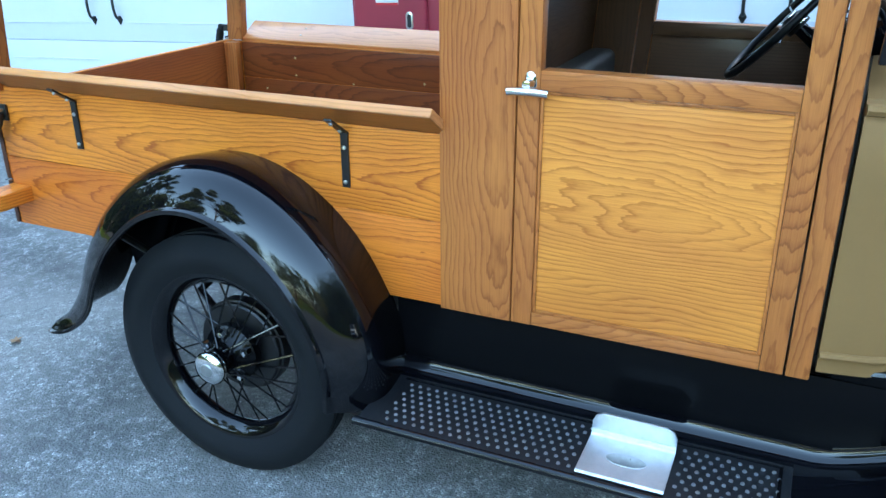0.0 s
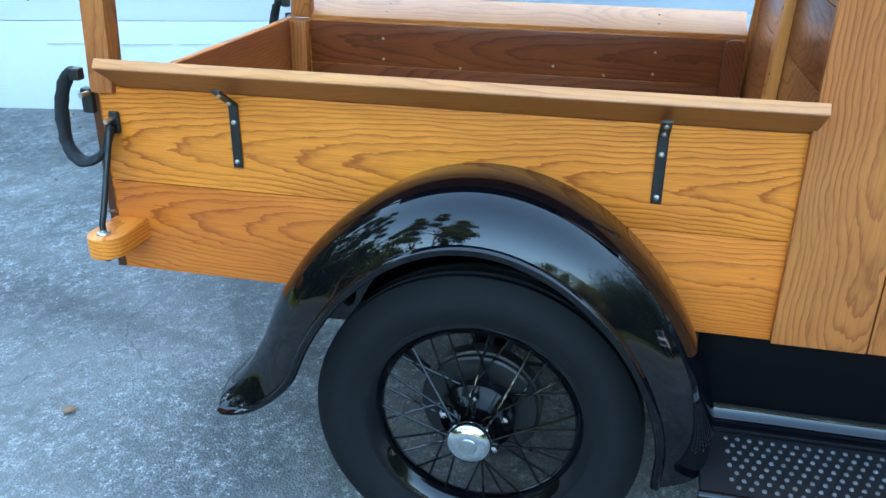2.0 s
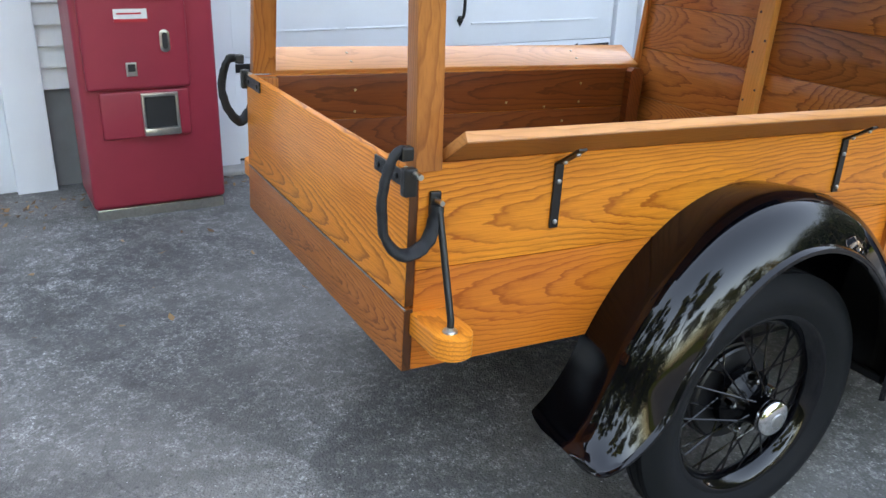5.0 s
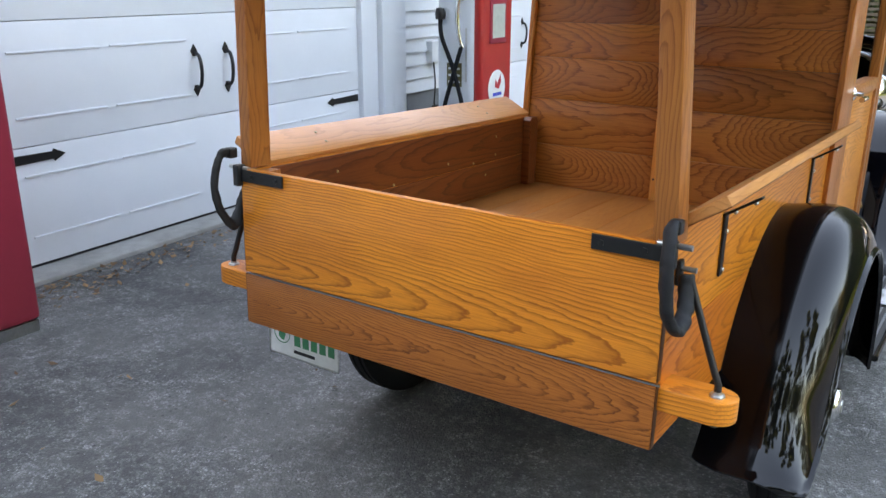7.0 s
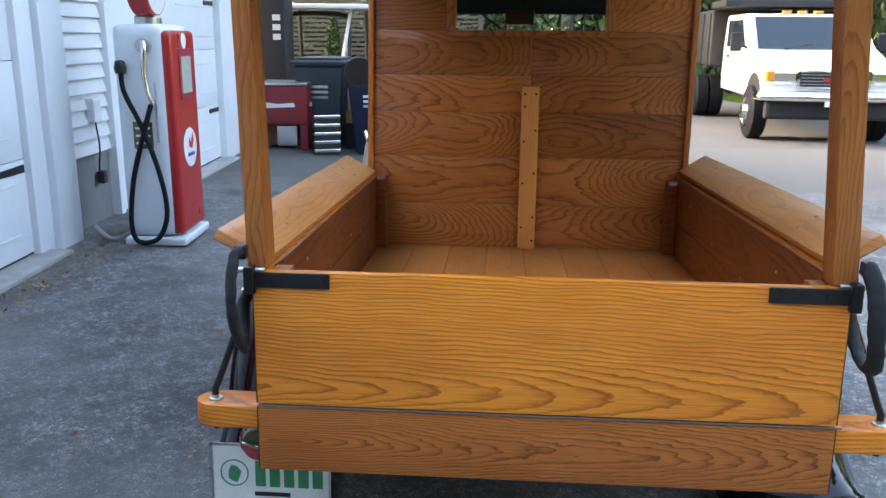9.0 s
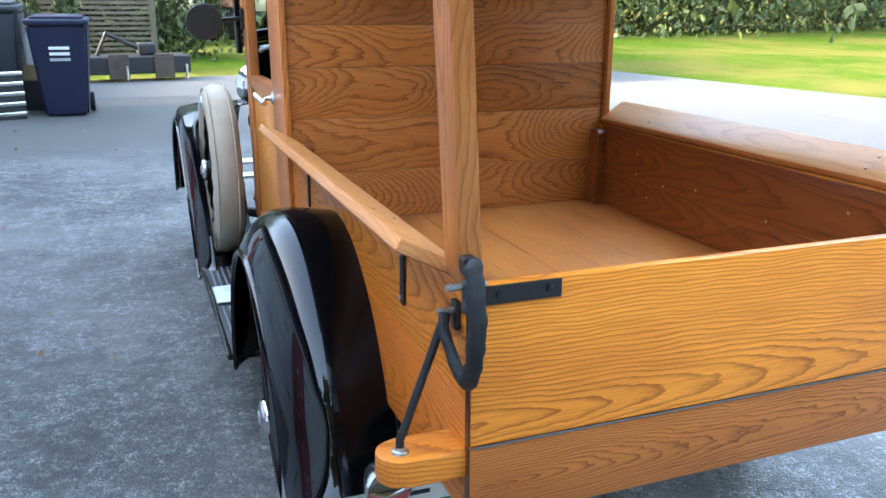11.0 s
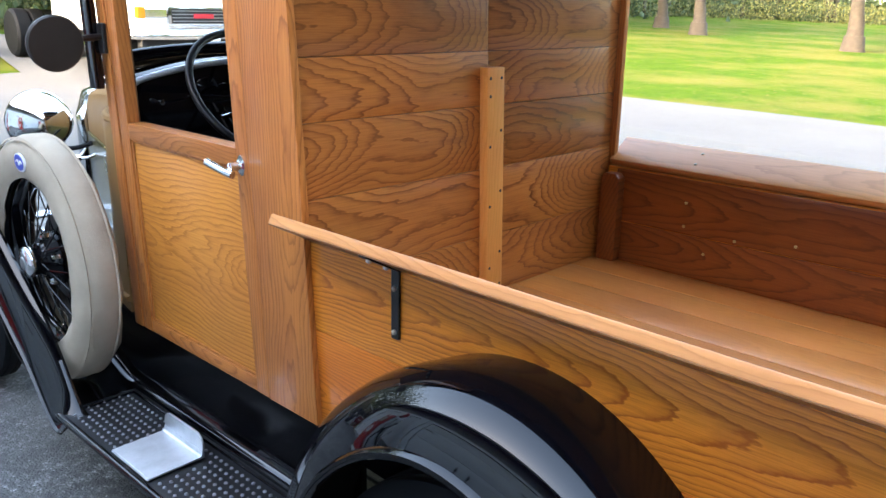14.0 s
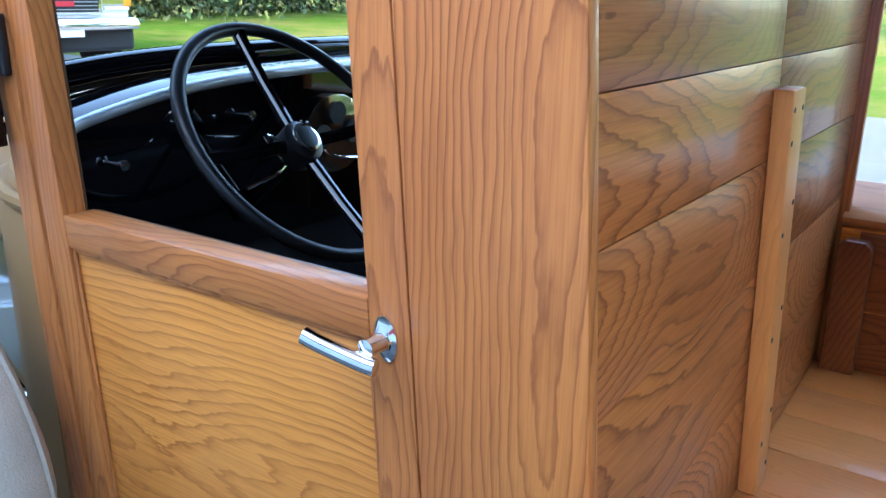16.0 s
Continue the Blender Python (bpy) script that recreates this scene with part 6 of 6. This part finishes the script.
# ---- tractors and an implement on the far lawn ----
im = thing("rotary_mower", "black three-point farm implement with rusty panels", "farm implement", m=Matrix.Translation((-0.95, 12.4, 0.0)) @ Matrix.Rotation(radians(8), 4, "Z") @ Matrix.Scale(0.72, 4))
part("deck", span((-1.1, -0.3, 0.15), (1.1, 0.5, 0.5), 0.03), DARK, im)
for xx in (-0.55, 0.35):
    part("rusty_panel", span((xx, -0.33, 0.06), (xx + 0.4, -0.301, 0.55), 0.01), BARK, im)
part("mast", tube([(-0.7, 0.1, 0.5), (-0.5, 0.1, 0.95), (0.2, 0.1, 0.6)], 0.05, 8), DARK, im)
part("gearbox", span((0.1, -0.1, 0.5), (0.45, 0.3, 0.75), 0.05), DARK, im)
for xx in (-1.0, -0.2, 1.0):
    part("skid", tube([(xx, -0.32, 0.03), (xx, -0.32, 0.3), (xx, 0.3, 0.3)], 0.03, 8), STEEL, im)


def tractor(m, body, label):
    t = thing("tractor", label, "tractor", "tractors on the lawn", m=m)
    part("bonnet", span((-0.3, -1.2, 0.75), (0.3, 0.2, 1.25), 0.08, seg=3), body, t, smooth=True)
    part("grille", span((-0.26, -1.26, 0.7), (0.26, -1.2, 1.2), 0.03), STEEL, t, smooth=True)
    part("engine", span((-0.25, -1.0, 0.45), (0.25, 0.8, 0.8), 0.05), DARK, t)
    for s in (-0.7, 0.7):
        part("rear_wheel", lathe([(0.0, -0.14), (0.55, -0.14), (0.62, -0.08), (0.62, 0.08), (0.55, 0.14), (0.0, 0.14)], 28, "x", (s, 0.9, 0.62)), RUBBER, t, smooth=True)
        part("rear_rim", lathe([(0.34, -0.15), (0.3, -0.05), (0.0, -0.05)], 20, "x", (s, 0.9, 0.62)), STEEL, t, smooth=True)
        part("front_wheel", lathe([(0.0, -0.07), (0.28, -0.07), (0.32, -0.03), (0.32, 0.03), (0.28, 0.07), (0.0, 0.07)], 24, "x", (s * 0.8, -0.95, 0.32)), RUBBER, t, smooth=True)
        part("mudguard", tube(smooth_path([(s, 0.2, 0.9), (s, 0.5, 1.25), (s, 0.95, 1.34), (s, 1.4, 1.15)], 5), 0.13, 8, flat=0.2), body, t, smooth=True)
    part("seat", span((-0.22, 0.7, 0.95), (0.22, 1.1, 1.05), 0.03), DARK, t)
    part("steering_wheel", lathe([(0.19, 0.0), (0.2, 0.012), (0.21, 0.0)], 20, "z", (0, 0.45, 1.35), closed=True), DARK, t)
    part("exhaust", tube([(0.12, -0.6, 1.2), (0.12, -0.6, 1.75)], 0.03, 8), DARK, t)
    return t


GREYP = paint("tractor_grey", (0.3, 0.32, 0.34), 0.4, grime=0.4)
RUSTP = paint("tractor_rust", (0.15, 0.065, 0.035), 0.6, grime=0.6)
tractor(Matrix.Translation((-0.9, 20.6, 0.0)) @ Matrix.Rotation(radians(10), 4, "Z"), GREYP, "old grey farm tractor parked on the lawn")
tractor(Matrix.Translation((0.2, 20.9, 0.0)) @ Matrix.Rotation(radians(15), 4, "Z"), GREYP, "grey vintage farm tractor parked on the lawn")
tractor(Matrix.Translation((1.7, 21.8, 0.0)) @ Matrix.Rotation(radians(20), 4, "Z"), RUSTP, "rusty red farm tractor parked on the lawn")
tractor(Matrix.Translation((3.2, 22.8, 0.0)) @ Matrix.Rotation(radians(30), 4, "Z"), RUSTP, "rusty farm tractor beside the far hedge")

# ---- trees, brush and litter ----
def leaf_cloud(n, place, size, seed):
    """Many small bent leaves scattered where place(rng) puts them."""
    rng = np.random.RandomState(seed)
    verts, faces = [], []
    for i in range(n):
        c = Vector(place(rng))
        q = Euler((rng.uniform(0, 6.3), rng.uniform(0, 6.3), rng.uniform(0, 6.3))).to_matrix()
        s = size * rng.uniform(0.6, 1.4)
        k = len(verts)
        for p in ((-1, 0, 0), (0, -0.55, 0.15), (1, 0, 0), (0, 0.55, 0.15)):
            verts.append(c + q @ Vector(p) * s)
        faces += [(k, k + 1, k + 2), (k, k + 2, k + 3)]
    me = bpy.data.meshes.new("leaves")
    me.from_pydata(verts, [], faces)
    return me


def tree(m, seed, mat, h=9.0, spread=3.0, n=9000, label="broad tree with thinning green leaves", low=1.9):
    rng = random.Random(seed)
    t = thing("tree", label, "tree", "trees on the lawn", m)
    bm2 = tube(smooth_path([(0, 0, -0.1), (0.05, 0.03, 0.8), (-0.05, 0.08, 2.0), (0.1, 0.0, h * 0.6)], 4), 0.32, 12, taper=0.35)
    lathe([(0.44, -0.1), (0.38, 0.1), (0.33, 0.5)], 12, "z", (0, 0, 0), bm2)
    tips = []
    for k in range(9):
        a, z = k * 2.4 + rng.random(), rng.uniform(low, h * 0.6)
        d = rng.uniform(0.5, 1.0) * spread
        e = (d * math.cos(a), d * math.sin(a), z + rng.uniform(1.0, 2.5))
        tube(smooth_path([(0, 0.04, z), (e[0] * 0.4, e[1] * 0.4, z + 0.5), e], 4), 0.11, 7, bm2, taper=0.25)
        tips.append(e)
    part("trunk", bm2, BARK, t, smooth=True)
    clumps = [(x + rng.gauss(0, 0.5), y + rng.gauss(0, 0.5), z + rng.uniform(0, h * 0.3)) for x, y, z in tips for _ in range(4)]

    def place(r):
        c = clumps[r.randint(len(clumps))]
        return (c[0] + r.normal() * 0.55, c[1] + r.normal() * 0.55, c[2] + r.normal() * 0.42)
    me = leaf_cloud(n, place, 0.11 if h < 12 else 0.15, seed)
    me.materials.append(mat)
    cr = new("crown", me)
    cr.parent = t
    return t


tree(Matrix.Translation((28.1, 9.9, -0.06)), 1, LEAF)
tree(Matrix.Translation((38, 27, -0.06)), 2, LEAF_Y, label="broad tree with yellowing leaves")
tree(Matrix.Translation((31, 17, -0.06)), 3, LEAF_Y)
tree(Matrix.Translation((30, 4, -0.06)), 4, LEAF)
tree(Matrix.Translation((35, 21, -0.06)), 5, LEAF)
tree(Matrix.Translation((20, 33, -0.06)), 6, LEAF_Y)
tree(Matrix.Translation((-8, 27, -0.06)), 7, LEAF)
tree(Matrix.Translation((27, -4, -0.06)), 8, LEAF)


# unseen tall trees behind the camera's side, added to darken the fenders' sky reflections
for i, (x, y) in enumerate(((-7, -23), (4, -20), (15, -17), (19, -7))):
    tree(Matrix.Translation((x, y, -0.06)), 40 + i, LEAF, h=20.0, spread=6.5, n=36000, label="unseen tall leafy tree added for the fender reflections")


def brush(name, pts, depth, height, n, mat, size, seed, label, cat="brush"):
    """A belt of undergrowth along a line of points."""
    P = [Vector((*p, 0)) for p in pts]

    def place(r):
        i = r.randint(len(P) - 1)
        f = r.uniform()
        p = P[i].lerp(P[i + 1], f)
        hgt = height * (0.55 + 0.45 * (0.5 + 0.5 * math.sin(p.x * 0.9 + p.y * 0.7) * math.cos(p.x * 0.37 - p.y * 0.53)))
        q = r.uniform()
        return (p.x + r.normal() * depth, p.y + r.normal() * depth, hgt * q * (1 - 0.25 * r.uniform()) - 0.06)
    me = leaf_cloud(n, place, size, seed)
    me.materials.append(mat)
    return tagged(new(name, me), label, cat, kind="stuff")


belt = [(-30, 25), (-12, 26), (2, 26.5), (9, 26), (14, 24), (24, 26), (40, 32), (58, 34), (70, 22), (75, 4), (70, -30)]
brush("undergrowth", belt, 1.6, 5.5, 80000, LEAF, 0.12, 11, "dense dark undergrowth at the wood's edge")
brush("undergrowth", [(x * 0.96, y * 0.95) for x, y in belt], 1.0, 2.2, 45000, LEAF_Y, 0.08, 12, "yellowing brush along the lawn's edge")
brush("woods", [(x * 1.15, y * 1.15) for x, y in belt], 3.0, 21.0, 170000, LEAF, 0.24, 13, "far woods behind the lawn", "woods")
brush("woods", [(-45, -30), (-10, -38), (20, -38), (48, -23)], 4.0, 19.0, 26000, LEAF, 0.7, 14, "far woods behind the lawn", "woods")
bm = bmesh.new()
rng = random.Random(5)
for i in range(70):
    k = rng.uniform(0, len(belt) - 1.001)
    p = Vector(belt[int(k)]).lerp(Vector(belt[int(k) + 1]), k % 1)
    x, y = p.x + rng.gauss(0, 1.5), p.y + rng.gauss(0, 1.5)
    tube([(x, y, -0.1), (x + rng.gauss(0, 0.2), y + rng.gauss(0, 0.2), 5), (x + rng.gauss(0, 0.4), y, 11)], rng.uniform(0.09, 0.24), 7, bm, taper=0.5)
tagged(part("tree_trunks", bm, BARK), "bare trunks along the wood's edge", "woods", kind="stuff")

brush("hedge", [(-7.5, 16.6), (-3.5, 16.6), (0.2, 16.8)], 0.45, 3.6, 26000, LEAF, 0.07, 15, "dense dark hedge behind the lattice screen", "hedge")
LATTICE = paint("weathered_slat", (0.09, 0.075, 0.055), 0.8, grime=0.5, scale=8)
# arborvitae and a lattice screen behind the bins
lat = tagged(part("lattice_screen", merge(span((-5.2, 14.9, 0.0), (-5.1, 15.0, 2.4)), span((-0.6, 14.9, 0.0), (-0.5, 15.0, 2.4))), LATTICE), "weathered wooden lattice screen behind the cart", "fence")
for k in range(26):
    part("slat", span((-5.1, 14.93, 0.15 + k * 0.088), (-0.6, 14.95, 0.2 + k * 0.088)), LATTICE, lat)
for i, x in enumerate((-4.2, -3.3, -2.5, -1.9)):
    sh = thing("arborvitae", "narrow dark green conical evergreen shrub", "shrub", "evergreens by the screen", Matrix.Translation((x, 14.1 + 0.2 * (i % 2), -0.05)))
    part("stem", tube([(0, 0, 0), (0, 0, 1.0)], 0.04, 6), BARK, sh)
    me = leaf_cloud(1600, lambda r: (lambda z, a, q: (q * math.cos(a), q * math.sin(a), z))(*(lambda z: (z, r.uniform(0, 6.3), (1.05 - z / 2.1) * 0.36 * r.uniform(0.5, 1)))(r.uniform(0.1, 2.0))), 0.05, 30 + i)
    me.materials.append(LEAF)
    o = new("foliage", me)
    o.parent = sh

# leaf litter along the garage and on the driveway
rng = np.random.RandomState(4)
verts, faces = [], []
for i in range(1300):
    if i < 1000:
        s = rng.uniform(-2.2, 5.5)
        off = abs(rng.normal()) * 0.16 + 0.02
        x, y = -2.74 - 0.055 * s + off, s
    elif i < 1150:
        x, y = rng.uniform(-3, -0.9), rng.uniform(-3, 9)
    else:
        x, y = rng.uniform(0.9, 5), rng.uniform(-5, 8)
    c = Vector((x, y, gz(x, y) + 0.008))
    q = Euler((rng.normal() * 0.3, rng.normal() * 0.3, rng.uniform(0, 6.3))).to_matrix()
    s = rng.uniform(0.007, 0.024) if i < 1150 else rng.uniform(0.006, 0.014)
    k = len(verts)
    for p in ((-1, 0, 0.1), (-0.2, -0.6, 0), (1, 0, 0.15), (0.1, 0.6, 0)):
        verts.append(c + q @ Vector(p) * s)
    faces += [(k, k + 1, k + 2), (k, k + 2, k + 3)]
me = bpy.data.meshes.new("leaf_litter")
me.from_pydata(verts, [], faces)
me.materials.append(LITTER)
tagged(new("leaf_litter", me), "dry fallen leaves scattered along the garage sill", "leaves", kind="stuff")
bm = bmesh.new()
star = [(0.0, 0.03), (0.01, 0.012), (0.028, 0.014), (0.016, 0.0), (0.022, -0.018), (0.006, -0.012), (0.0, -0.03), (-0.006, -0.012), (-0.022, -0.018), (-0.016, 0.0), (-0.028, 0.014), (-0.01, 0.012)]
bm.faces.new([bm.verts.new((a, b, 0.006 + 0.25 * abs(a))) for a, b in star])
bmesh.ops.solidify(bm, geom=bm.faces[:], thickness=0.001)
tagged(part("maple_leaf", bm, LITTER, None, Matrix.Translation((0.42, -0.38, 0.002))), "single dry orange maple leaf on the asphalt", "leaf")

# the whole site slopes up gently ahead of the truck
SLOPE = Matrix.Translation((0, 0.8, 0)) @ Matrix.Rotation(math.atan(0.034), 4, "X") @ Matrix.Translation((0, -0.8, 0))
for ob in scene.objects:
    if ob.parent is None and ob not in (cam, sun, car):
        ob.matrix_basis = SLOPE @ ob.matrix_basis
